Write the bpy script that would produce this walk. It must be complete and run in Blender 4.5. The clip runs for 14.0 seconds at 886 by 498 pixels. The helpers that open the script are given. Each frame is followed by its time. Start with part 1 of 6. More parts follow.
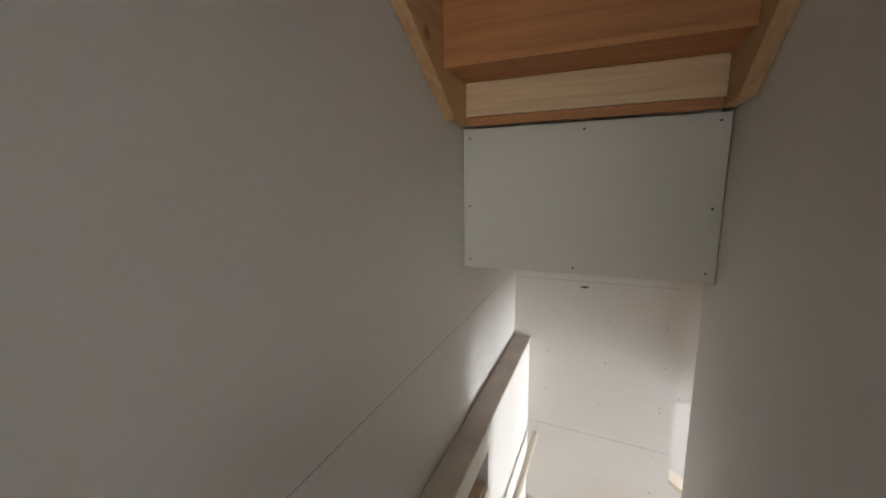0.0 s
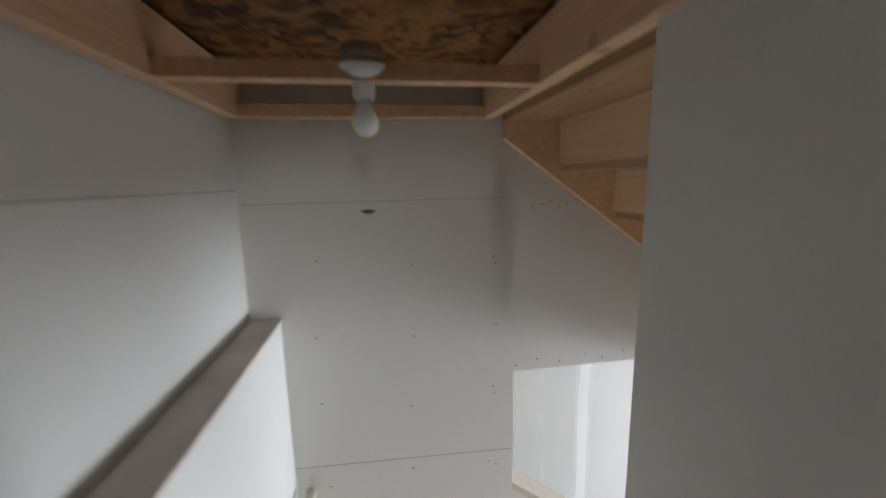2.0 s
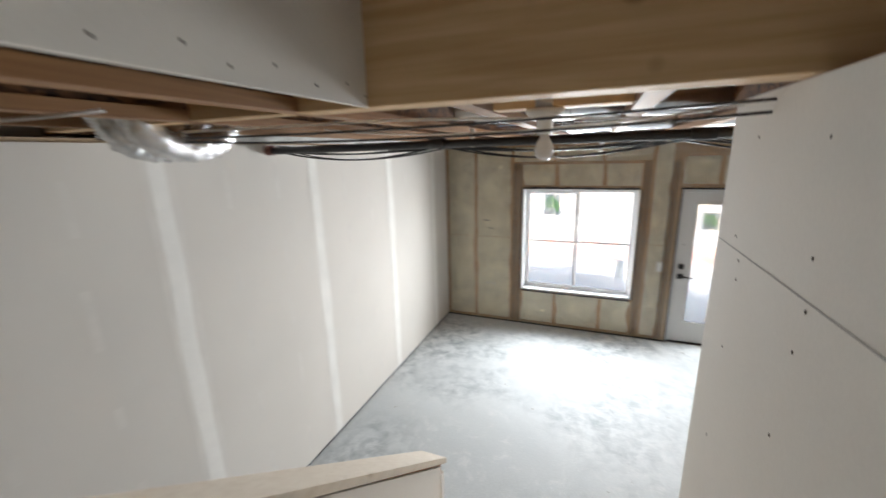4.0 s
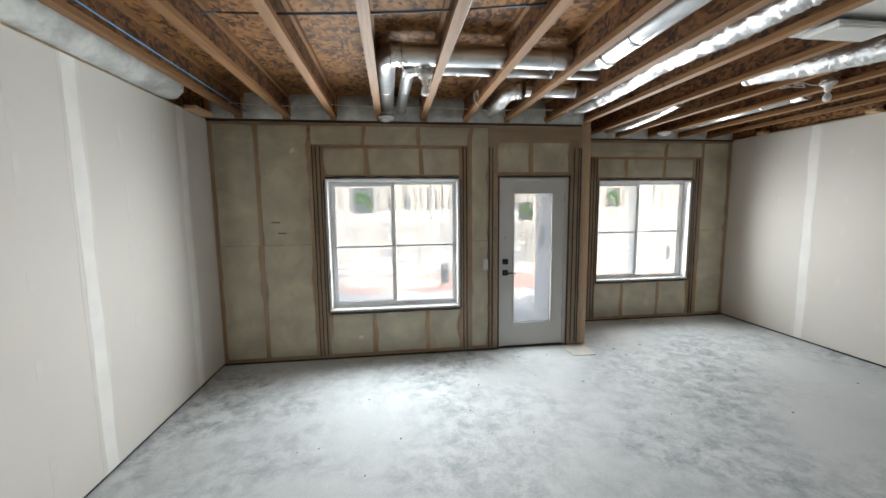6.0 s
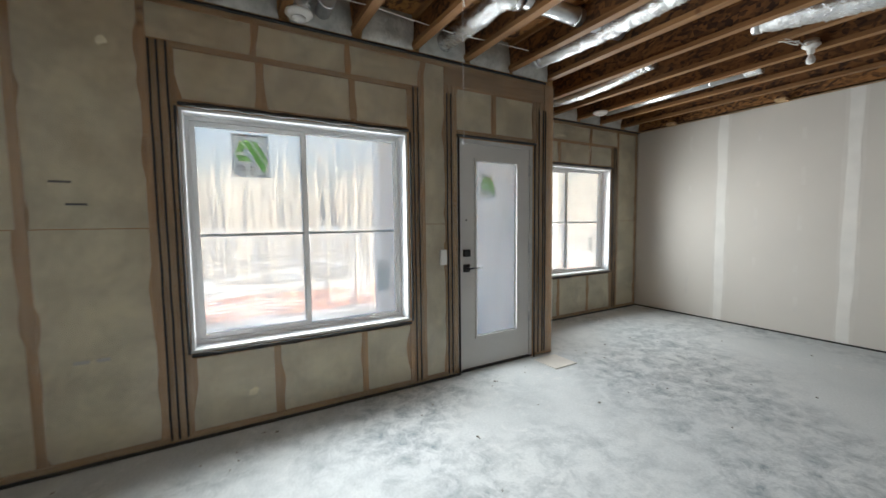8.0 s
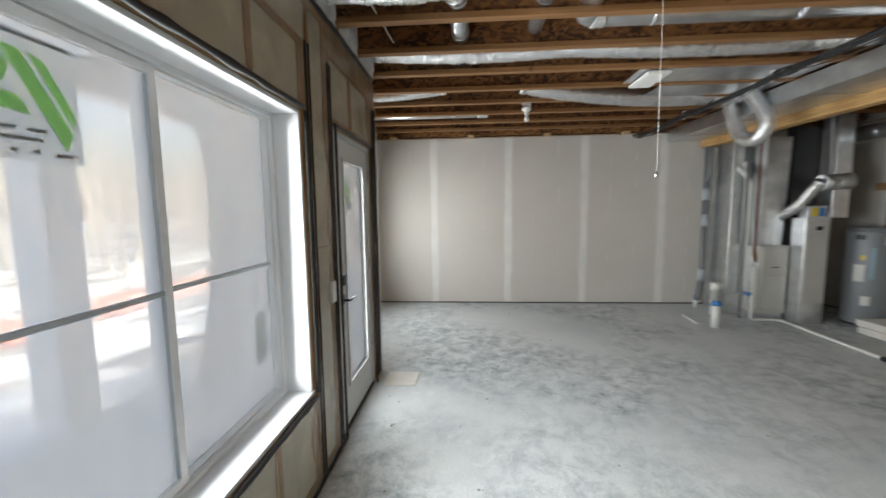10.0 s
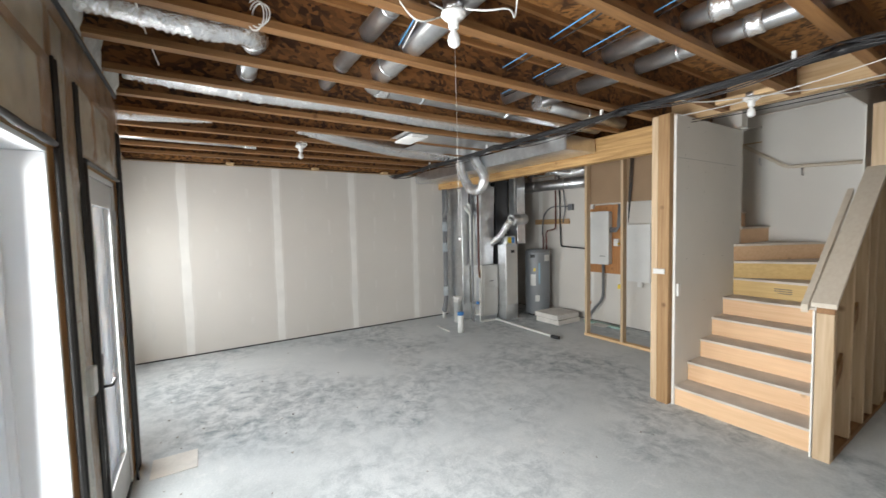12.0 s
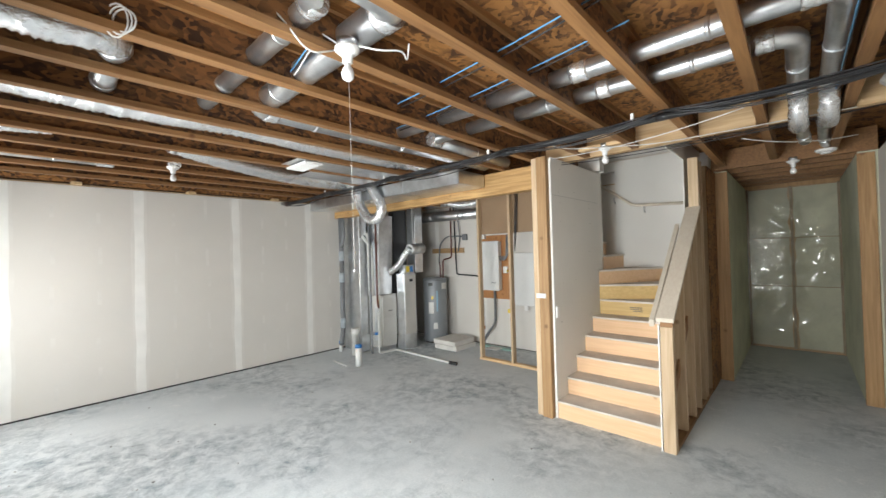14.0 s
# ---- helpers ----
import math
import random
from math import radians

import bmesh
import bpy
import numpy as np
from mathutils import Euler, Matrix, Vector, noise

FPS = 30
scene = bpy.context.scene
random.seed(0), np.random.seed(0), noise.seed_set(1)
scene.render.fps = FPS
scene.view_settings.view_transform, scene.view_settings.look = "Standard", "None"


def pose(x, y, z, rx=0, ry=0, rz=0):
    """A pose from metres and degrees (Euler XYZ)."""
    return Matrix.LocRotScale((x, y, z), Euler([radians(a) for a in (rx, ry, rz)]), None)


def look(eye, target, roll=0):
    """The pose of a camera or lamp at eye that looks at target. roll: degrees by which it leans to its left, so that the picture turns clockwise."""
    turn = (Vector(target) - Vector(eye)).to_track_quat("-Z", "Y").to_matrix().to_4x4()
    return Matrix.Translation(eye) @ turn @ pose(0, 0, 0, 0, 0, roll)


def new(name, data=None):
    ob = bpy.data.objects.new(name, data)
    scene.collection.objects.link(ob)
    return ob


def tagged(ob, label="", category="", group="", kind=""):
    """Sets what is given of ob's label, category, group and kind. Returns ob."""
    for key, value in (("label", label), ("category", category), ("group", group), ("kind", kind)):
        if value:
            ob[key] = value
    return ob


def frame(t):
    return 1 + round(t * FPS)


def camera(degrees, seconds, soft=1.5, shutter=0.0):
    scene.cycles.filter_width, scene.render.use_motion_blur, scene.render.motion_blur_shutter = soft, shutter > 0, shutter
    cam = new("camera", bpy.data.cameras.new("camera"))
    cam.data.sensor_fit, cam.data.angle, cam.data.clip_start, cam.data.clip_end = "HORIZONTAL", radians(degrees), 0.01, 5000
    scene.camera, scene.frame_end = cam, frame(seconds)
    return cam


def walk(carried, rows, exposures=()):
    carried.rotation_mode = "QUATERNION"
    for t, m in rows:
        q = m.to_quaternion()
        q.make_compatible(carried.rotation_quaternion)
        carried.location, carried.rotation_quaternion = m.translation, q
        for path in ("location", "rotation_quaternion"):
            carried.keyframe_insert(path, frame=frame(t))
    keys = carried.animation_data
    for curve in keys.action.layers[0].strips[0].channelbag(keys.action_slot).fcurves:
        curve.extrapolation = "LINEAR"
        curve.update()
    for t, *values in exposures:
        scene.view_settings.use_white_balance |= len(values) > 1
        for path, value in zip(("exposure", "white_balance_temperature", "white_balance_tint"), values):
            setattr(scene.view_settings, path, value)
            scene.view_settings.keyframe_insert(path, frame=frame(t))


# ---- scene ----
cam = camera(98.0, 14.0, shutter=0.4)
PATH = [
    (0, (4.157, -5.999, 4.123), (2.341, -6.762, 3.777), -0.9),
    (0.5, (3.853, -6.112, 4.132), (1.924, -6.574, 3.873), -0.9),
    (1, (3.541, -6.125, 4.011), (1.57, -6.357, 3.768), -1.1),
    (1.5, (3.279, -6.12, 3.802), (1.305, -6.049, 3.488), -0.6),
    (2, (3.033, -6.046, 3.536), (1.087, -5.735, 3.192), -1.3),
    (2.5, (2.764, -6.02, 3.288), (0.914, -5.366, 2.9), -1.4),
    (3, (2.528, -5.938, 3.05), (0.901, -4.864, 2.606), -1.4),
    (3.5, (2.337, -5.828, 2.829), (1.085, -4.343, 2.351), -1.5),
    (4, (2.165, -5.643, 2.615), (1.445, -3.841, 2.13), -1.5),
    (4.2, (2.101, -5.528, 2.547), (1.603, -3.654, 2.055), -1.6),
    (6.5, (1.897, -4.182, 1.576), (2.189, -2.211, 1.397), -0.7),
    (7, (1.826, -3.824, 1.412), (2.225, -1.871, 1.245), -0.7),
    (7.2, (1.758, -3.651, 1.368), (2.267, -1.724, 1.206), -0.6),
    (9.3, (0.801, -1.434, 1.415), (2.582, -0.551, 1.197), -0.9),
    (9.5, (0.771, -1.235, 1.479), (2.638, -0.561, 1.236), -0.6),
    (10, (0.717, -0.866, 1.563), (2.701, -0.73, 1.36), -0.7),
    (10.5, (0.712, -0.634, 1.631), (2.677, -0.965, 1.462), -0.9),
    (11, (0.659, -0.507, 1.698), (2.535, -1.183, 1.55), -1.2),
    (11.5, (0.648, -0.479, 1.733), (2.425, -1.385, 1.584), -1.3),
    (12, (0.65, -0.475, 1.741), (2.339, -1.54, 1.628), -1.3),
    (12.5, (0.661, -0.462, 1.741), (2.267, -1.651, 1.666), -1.3),
    (13, (0.652, -0.459, 1.74), (2.173, -1.757, 1.709), -1.4),
    (13.5, (0.641, -0.464, 1.744), (2.077, -1.855, 1.745), -1.5),
    (14, (0.633, -0.484, 1.752), (1.991, -1.952, 1.774), -1.6),
]
walk(cam, [(t, look(eye, target, roll)) for t, eye, target, roll in PATH],
     exposures=[(0.0, 3.65, 6450, 10), (0.6, 3.65, 6000, 8), (1.1, 3.4, 5950, 8), (1.5, 3.1, 5950, 8), (2.0, 3.0, 5950, 8), (2.5, 2.85, 6000, 8), (3.0, 2.7, 6200, 8), (3.5, 2.5, 6400, 8), (4.0, 2.42, 6500, 8), (6.5, 1.75, 6500, 5), (9.5, 1.65, 6600, 5), (11.0, 1.85, 6650, 8), (14.0, 2.4, 6600, 6)])

# ---- world, sun, large lights ----
world = bpy.data.worlds.new("sky")
scene.world = world
world.use_nodes = True
wn = world.node_tree.nodes
sky = wn.new("ShaderNodeTexSky")
sky.sky_type, sky.sun_disc = "NISHITA", False
sky.sun_elevation, sky.sun_rotation = radians(24), radians(120.1)
sky.dust_density = 7.0
world.node_tree.links.new(sky.outputs[0], wn["Background"].inputs[0])
wn["Background"].inputs[1].default_value = 0.15
sun = new("sun", bpy.data.lights.new("sun", "SUN"))
sun.data.energy, sun.data.angle, sun.data.color = 3.2, radians(10), (1, 0.95, 0.88)
sun.matrix_world = look((15.5, -9.0, 7.98), (0, 0, 0))


def window_light(name, x, y, z, aim, w, h, watts, colour=(0.93, 0.96, 1.0)):
    lamp = new(name, bpy.data.lights.new(name, "AREA"))
    lamp.data.shape, lamp.data.size, lamp.data.size_y = "RECTANGLE", w, h
    lamp.data.energy, lamp.data.color = watts, colour
    lamp.matrix_world = look((x, y, z), aim)
    return lamp


for wx, wy, wz, watts in ((1.945, 0.10, 1.32, 22), (5.70, 0.995, 1.36, 14)):
    sky_light = window_light("daylight_window", wx, wy, wz, (wx, wy - 5, wz - 0.1), 1.40, 1.38, watts)
    sky_light.data.spread = radians(142)
window_light("daylight_door", 3.615, 0.012, 1.1, (3.615, -5, 1.1), 0.44, 1.52, 7)
# added fill lamp in a made-up doorway, out of view, to brighten the stair head
hall_light = window_light("hall_fill", 6.4, -5.58, 4.25, (2.75, -6.2, 3.9), 0.5, 0.8, 0.32, (1.0, 0.975, 0.93))
hall_light.data.spread = radians(50)


# ---- materials ----
def mat(name, base, rough=0.6, metal=0.0, vary=0.12, scale=3.0, fine=60.0, bump=0.1, tint=None, coat=0.0, stretch=(1, 1, 1), rand=0.0, bscale=None, spec=0.5):
    """Principled surface with coarse and fine variation in colour, roughness and relief."""
    m = bpy.data.materials.new(name)
    m.use_nodes = True
    n, l = m.node_tree.nodes, m.node_tree.links
    p = n["Principled BSDF"]
    p.inputs["Roughness"].default_value, p.inputs["Metallic"].default_value = rough, metal
    p.inputs["Coat Weight"].default_value, p.inputs["Coat Roughness"].default_value = coat, 0.18
    p.inputs["Specular IOR Level"].default_value = spec
    tc, mp = n.new("ShaderNodeTexCoord"), n.new("ShaderNodeMapping")
    mp.inputs["Scale"].default_value = stretch
    l.new(tc.outputs["Object"], mp.inputs["Vector"])
    big, small = n.new("ShaderNodeTexNoise"), n.new("ShaderNodeTexNoise")
    big.inputs["Scale"].default_value, big.inputs["Detail"].default_value = scale, 6
    small.inputs["Scale"].default_value, small.inputs["Detail"].default_value = fine, 4
    for t in (big, small):
        l.new(mp.outputs[0], t.inputs["Vector"])
    ramp = n.new("ShaderNodeValToRGB")
    dark = tint or tuple(c * (1 - 2.2 * vary) for c in base)
    ramp.color_ramp.elements[0].color, ramp.color_ramp.elements[0].position = (*dark, 1), 0.32
    ramp.color_ramp.elements[1].color, ramp.color_ramp.elements[1].position = (*base, 1), 0.62
    add = n.new("ShaderNodeMath")
    add.operation = "MULTIPLY_ADD"
    add.inputs[1].default_value = 0.35
    l.new(small.outputs[0], add.inputs[0])
    sub = n.new("ShaderNodeMath")
    sub.operation = "SUBTRACT"
    sub.inputs[1].default_value = 0.175
    l.new(big.outputs[0], sub.inputs[0])
    l.new(sub.outputs[0], add.inputs[2])
    l.new(add.outputs[0], ramp.inputs[0])
    col = ramp.outputs[0]
    if rand:
        oi, hsv, mr = n.new("ShaderNodeObjectInfo"), n.new("ShaderNodeHueSaturation"), n.new("ShaderNodeMapRange")
        mr.inputs["To Min"].default_value, mr.inputs["To Max"].default_value = 1 - rand, 1 + rand
        l.new(oi.outputs["Random"], mr.inputs[0])
        l.new(mr.outputs[0], hsv.inputs["Value"])
        l.new(col, hsv.inputs["Color"])
        col = hsv.outputs[0]
    l.new(col, p.inputs["Base Color"])
    if bump:
        b = n.new("ShaderNodeBump")
        b.inputs["Strength"].default_value, b.inputs["Distance"].default_value = bump, 0.01
        src = add.outputs[0]
        if bscale:
            extra = n.new("ShaderNodeTexNoise")
            extra.inputs["Scale"].default_value, extra.inputs["Detail"].default_value = bscale, 3
            extra.inputs["Distortion"].default_value = 1.5
            l.new(mp.outputs[0], extra.inputs["Vector"])
            src = extra.outputs[0]
        l.new(src, b.inputs["Height"])
        l.new(b.outputs[0], p.inputs["Normal"])
    return m


def osb_mat(name, base, dark):
    """Oriented strand board: overlapping flakes in two sizes."""
    m = bpy.data.materials.new(name)
    m.use_nodes = True
    n, l = m.node_tree.nodes, m.node_tree.links
    p = n["Principled BSDF"]
    p.inputs["Roughness"].default_value = 0.7
    tc = n.new("ShaderNodeTexCoord")
    noi = n.new("ShaderNodeTexNoise")
    noi.inputs["Scale"].default_value = 5
    vor = n.new("ShaderNodeTexVoronoi")
    vor.inputs["Scale"].default_value = 42
    mp = n.new("ShaderNodeMapping")
    mp.inputs["Scale"].default_value = (1.0, 0.75, 1.3)
    mix = n.new("ShaderNodeMixRGB")
    mix.inputs[0].default_value = 0.12
    l.new(tc.outputs["Object"], mp.inputs[0])
    l.new(mp.outputs[0], mix.inputs[1])
    l.new(noi.outputs["Color"], mix.inputs[2])
    l.new(tc.outputs["Object"], noi.inputs["Vector"])
    l.new(mix.outputs[0], vor.inputs["Vector"])
    sep = n.new("ShaderNodeSeparateColor")
    l.new(vor.outputs["Color"], sep.inputs[0])
    ma = n.new("ShaderNodeMath")
    ma.operation = "MULTIPLY_ADD"
    ma.inputs[1].default_value = 0.62
    l.new(sep.outputs[0], ma.inputs[0])
    l.new(noi.outputs[0], ma.inputs[2])
    ramp = n.new("ShaderNodeValToRGB")
    e = ramp.color_ramp.elements
    e[0].color, e[0].position = (*dark, 1), 0.52
    e[1].color, e[1].position = (*base, 1), 1.0
    l.new(ma.outputs[0], ramp.inputs[0])
    l.new(ramp.outputs[0], p.inputs["Base Color"])
    b = n.new("ShaderNodeBump")
    b.inputs["Strength"].default_value, b.inputs["Distance"].default_value = 0.25, 0.004
    l.new(sep.outputs[0], b.inputs["Height"])
    l.new(b.outputs[0], p.inputs["Normal"])
    return m


def wood_mat(name, base, dark, axis, rand=0.12):
    """Sawn softwood: long grain along one axis, with knots."""
    m = bpy.data.materials.new(name)
    m.use_nodes = True
    n, l = m.node_tree.nodes, m.node_tree.links
    p = n["Principled BSDF"]
    p.inputs["Roughness"].default_value = 0.62
    tc, mp = n.new("ShaderNodeTexCoord"), n.new("ShaderNodeMapping")
    oi = n.new("ShaderNodeObjectInfo")
    s = [26.0, 26.0, 26.0]
    s["xyz".index(axis)] = 1.3
    mp.inputs["Scale"].default_value = s
    l.new(tc.outputs["Object"], mp.inputs["Vector"])
    l.new(oi.outputs["Random"], mp.inputs["Location"])
    g, big = n.new("ShaderNodeTexNoise"), n.new("ShaderNodeTexNoise")
    g.inputs["Scale"].default_value, g.inputs["Detail"].default_value, g.inputs["Distortion"].default_value = 1.6, 5, 0.6
    big.inputs["Scale"].default_value = 2.0
    l.new(mp.outputs[0], g.inputs["Vector"])
    l.new(tc.outputs["Object"], big.inputs["Vector"])
    v = n.new("ShaderNodeTexVoronoi")
    v.inputs["Scale"].default_value = 3.2
    kn = n.new("ShaderNodeMapRange")
    kn.inputs["From Min"].default_value, kn.inputs["From Max"].default_value = 0.02, 0.10
    l.new(tc.outputs["Object"], v.inputs["Vector"])
    l.new(v.outputs["Distance"], kn.inputs[0])
    ramp = n.new("ShaderNodeValToRGB")
    ramp.color_ramp.elements[0].color, ramp.color_ramp.elements[0].position = (*dark, 1), 0.3
    ramp.color_ramp.elements[1].color, ramp.color_ramp.elements[1].position = (*base, 1), 0.66
    l.new(g.outputs[0], ramp.inputs[0])
    knot = n.new("ShaderNodeMixRGB")
    knot.inputs[1].default_value = (dark[0] * 0.45, dark[1] * 0.36, dark[2] * 0.3, 1)
    l.new(kn.outputs[0], knot.inputs[0])
    l.new(ramp.outputs[0], knot.inputs[2])
    hsv, mr = n.new("ShaderNodeHueSaturation"), n.new("ShaderNodeMapRange")
    mr.inputs["To Min"].default_value, mr.inputs["To Max"].default_value = 1 - rand, 1 + rand
    l.new(oi.outputs["Random"], mr.inputs[0])
    l.new(mr.outputs[0], hsv.inputs["Value"])
    l.new(knot.outputs[0], hsv.inputs["Color"])
    l.new(hsv.outputs[0], p.inputs["Base Color"])
    b = n.new("ShaderNodeBump")
    b.inputs["Strength"].default_value, b.inputs["Distance"].default_value = 0.2, 0.003
    l.new(g.outputs[0], b.inputs["Height"])
    l.new(b.outputs[0], p.inputs["Normal"])
    return m


def glass_mat(name, glare_veil):
    """Window glass: see-through, sharp reflection, a little dust, and a pale veil painting in glare."""
    m = bpy.data.materials.new(name)
    m.use_nodes = True
    n, l = m.node_tree.nodes, m.node_tree.links
    n.remove(n["Principled BSDF"])
    tr, gl, df = n.new("ShaderNodeBsdfTransparent"), n.new("ShaderNodeBsdfGlossy"), n.new("ShaderNodeBsdfTranslucent")
    df.inputs[0].default_value = (0.93, 0.93, 0.92, 1)
    tr.inputs[0].default_value = (0.92, 0.94, 0.95, 1)
    gl.inputs["Roughness"].default_value = 0.02
    fr = n.new("ShaderNodeFresnel")
    fr.inputs[0].default_value = 1.22
    dust = n.new("ShaderNodeTexNoise")
    dust.inputs["Scale"].default_value, dust.inputs["Detail"].default_value = 2.5, 5
    mul = n.new("ShaderNodeMath")
    mul.operation = "MULTIPLY_ADD"
    mul.inputs[1].default_value, mul.inputs[2].default_value = 0.05, glare_veil
    l.new(dust.outputs[0], mul.inputs[0])
    a, b = n.new("ShaderNodeMixShader"), n.new("ShaderNodeMixShader")
    l.new(fr.outputs[0], a.inputs[0])
    l.new(tr.outputs[0], a.inputs[1])
    l.new(gl.outputs[0], a.inputs[2])
    l.new(mul.outputs[0], b.inputs[0])
    l.new(a.outputs[0], b.inputs[1])
    l.new(df.outputs[0], b.inputs[2])
    l.new(b.outputs[0], n["Material Output"].inputs[0])
    return m


DRYWALL = mat("drywall_paper", (0.70, 0.665, 0.615), 0.85, vary=0.025, scale=1.2, fine=140, bump=0.03, rand=0.02)
MUD = mat("joint_compound", (0.86, 0.84, 0.80), 0.8, vary=0.04, scale=4, fine=90, bump=0.06)
STAIR_DRYWALL = mat("stair_drywall", (0.75, 0.725, 0.68), 0.85, vary=0.03, scale=1.0, fine=120, bump=0.03)
BATT = mat("insulation_batt", (0.93, 0.875, 0.69), 0.7, vary=0.11, scale=3.2, fine=25, bump=0.35, coat=0.15, bscale=6.0)
PALE_BATT = mat("pale_insulation", (0.66, 0.655, 0.50), 0.8, vary=0.09, scale=2.2, fine=25, bump=0.25, bscale=4.6)
FOAM = mat("rim_foam", (0.60, 0.605, 0.58), 0.85, vary=0.16, scale=6, fine=30, bump=0.8, bscale=9.0)
WRAPPED = wood_mat("lumber_under_film", (0.62, 0.37, 0.17), (0.44, 0.24, 0.10), "z")
LUMBER_Z = wood_mat("lumber_upright", (0.60, 0.45, 0.295), (0.47, 0.33, 0.195), "z")
LUMBER_X = wood_mat("lumber_cross", (0.68, 0.48, 0.27), (0.52, 0.33, 0.16), "x")
# darkened copy of the lumber, with the ceiling's shade put into its colour
LUMBER_Y_DIM = wood_mat("lumber_long_dim", (0.30, 0.15, 0.055), (0.19, 0.088, 0.03), "y")
TREAD_WOOD = mat("tread_board", (0.70, 0.625, 0.55), 0.75, vary=0.10, scale=5, fine=120, bump=0.05, rand=0.05)
RISER_WOOD = wood_mat("riser_board", (0.80, 0.545, 0.335), (0.70, 0.45, 0.255), "x", 0.08)
END_STUD = wood_mat("end_stud", (0.43, 0.26, 0.12), (0.29, 0.16, 0.065), "z", 0.12)
RISER_X = wood_mat("stringer_board", (0.66, 0.43, 0.22), (0.54, 0.33, 0.15), "x", 0.08)
DIM_WOOD = wood_mat("plank_wood", (0.52, 0.34, 0.17), (0.38, 0.23, 0.11), "x", 0.1)
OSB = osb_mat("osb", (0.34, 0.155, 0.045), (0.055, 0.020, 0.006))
# darker copy of the board for joist webs; shade between joists is in the colour
OSB_WEB_DIM = osb_mat("osb_web_dim", (0.20, 0.085, 0.025), (0.036, 0.013, 0.004))
SEALANT = mat("black_sealant", (0.025, 0.024, 0.023), 0.5, vary=0.1, fine=40, bump=0.2)
VINYL = mat("white_vinyl", (0.80, 0.81, 0.82), 0.35, vary=0.015, fine=20, bump=0.0)
DOOR_PAINT = mat("door_primer", (0.60, 0.60, 0.59), 0.45, vary=0.02, scale=2, fine=50, bump=0.02)
GLASS = glass_mat("window_glass", 0.32)
BLACK_METAL = mat("black_hardware", (0.03, 0.03, 0.032), 0.35, 0.6, vary=0.05, bump=0)
STEEL = mat("hinge_steel", (0.55, 0.55, 0.56), 0.35, 1.0, vary=0.05, bump=0)
GALV = mat("galvanised_steel", (0.74, 0.755, 0.77), 0.31, 0.95, vary=0.08, scale=9, fine=60, bump=0.03)
FOIL = mat("duct_foil", (0.85, 0.855, 0.86), 0.27, 0.85, vary=0.05, scale=8, fine=30, bump=0.9, bscale=28.0)
WHITE_PLASTIC = mat("white_plastic", (0.82, 0.81, 0.79), 0.4, vary=0.02, fine=30, bump=0)
PVC = mat("white_pvc", (0.74, 0.74, 0.71), 0.4, vary=0.05, fine=20, bump=0.0)
GREY_PIPE = mat("grey_pipe", (0.20, 0.205, 0.215), 0.45, vary=0.08, bump=0.0)
ABS = mat("black_abs", (0.022, 0.022, 0.024), 0.42, vary=0.1, bump=0.0)
BLUE = mat("blue_plastic", (0.05, 0.22, 0.55), 0.45, vary=0.05, bump=0)
CABLE_WHITE = mat("white_cable", (0.72, 0.71, 0.68), 0.55, vary=0.03, bump=0)
CABLE_BLUE = mat("blue_cable", (0.10, 0.28, 0.50), 0.5, vary=0.05, bump=0)
PEX_RED = mat("red_brown_pipe", (0.16, 0.055, 0.04), 0.45, vary=0.08, bump=0)
TANK_GREY = mat("tank_enamel", (0.25, 0.265, 0.28), 0.4, vary=0.05, scale=2, bump=0.0)
FURNACE_GREY = mat("furnace_enamel", (0.62, 0.61, 0.58), 0.38, 0.25, vary=0.05, scale=3, bump=0.0)
PANEL_GREY = mat("panel_enamel", (0.72, 0.72, 0.70), 0.45, vary=0.03, bump=0)
ORANGE_PLY = wood_mat("orange_plywood", (0.52, 0.24, 0.085), (0.40, 0.17, 0.055), "z")
CARDBOARD = mat("brown_board", (0.30, 0.20, 0.12), 0.85, vary=0.06, scale=2, fine=60, bump=0.05)
GREY_INK = mat("grey_ink", (0.13, 0.13, 0.13), 0.6, vary=0.05, bump=0)
YELLOW = mat("yellow_label", (0.75, 0.55, 0.05), 0.5, vary=0.05, bump=0)
COPPER = mat("copper", (0.60, 0.27, 0.12), 0.35, 1.0, vary=0.15, bump=0)
CAPPED = wood_mat("cap_board", (0.66, 0.59, 0.49), (0.60, 0.52, 0.42), "y", 0.04)
SIDING = mat("pale_siding", (0.80, 0.81, 0.82), 0.55, vary=0.03, scale=2, bump=0.02, rand=0.02)
BARK = mat("pale_bark", (0.74, 0.67, 0.58), 0.9, vary=0.2, scale=4, fine=30, bump=0.4)
DRY_GRASS = mat("dry_grass", (0.70, 0.59, 0.44), 0.9, vary=0.15, scale=0.6, fine=5, bump=0.4)
ORANGE_FENCE = mat("orange_fence_net", (0.80, 0.20, 0.07), 0.6, vary=0.08, bump=0)
RISER_YELLOW = wood_mat("riser_yellow", (0.70, 0.50, 0.22), (0.60, 0.40, 0.16), "x", 0.05)
PANEL_DW = mat("green_drywall", (0.69, 0.67, 0.585), 0.85, vary=0.02, scale=2, fine=120, bump=0.02)
MUNTIN = mat("muntin_grey", (0.42, 0.46, 0.49), 0.4, vary=0.02, bump=0)


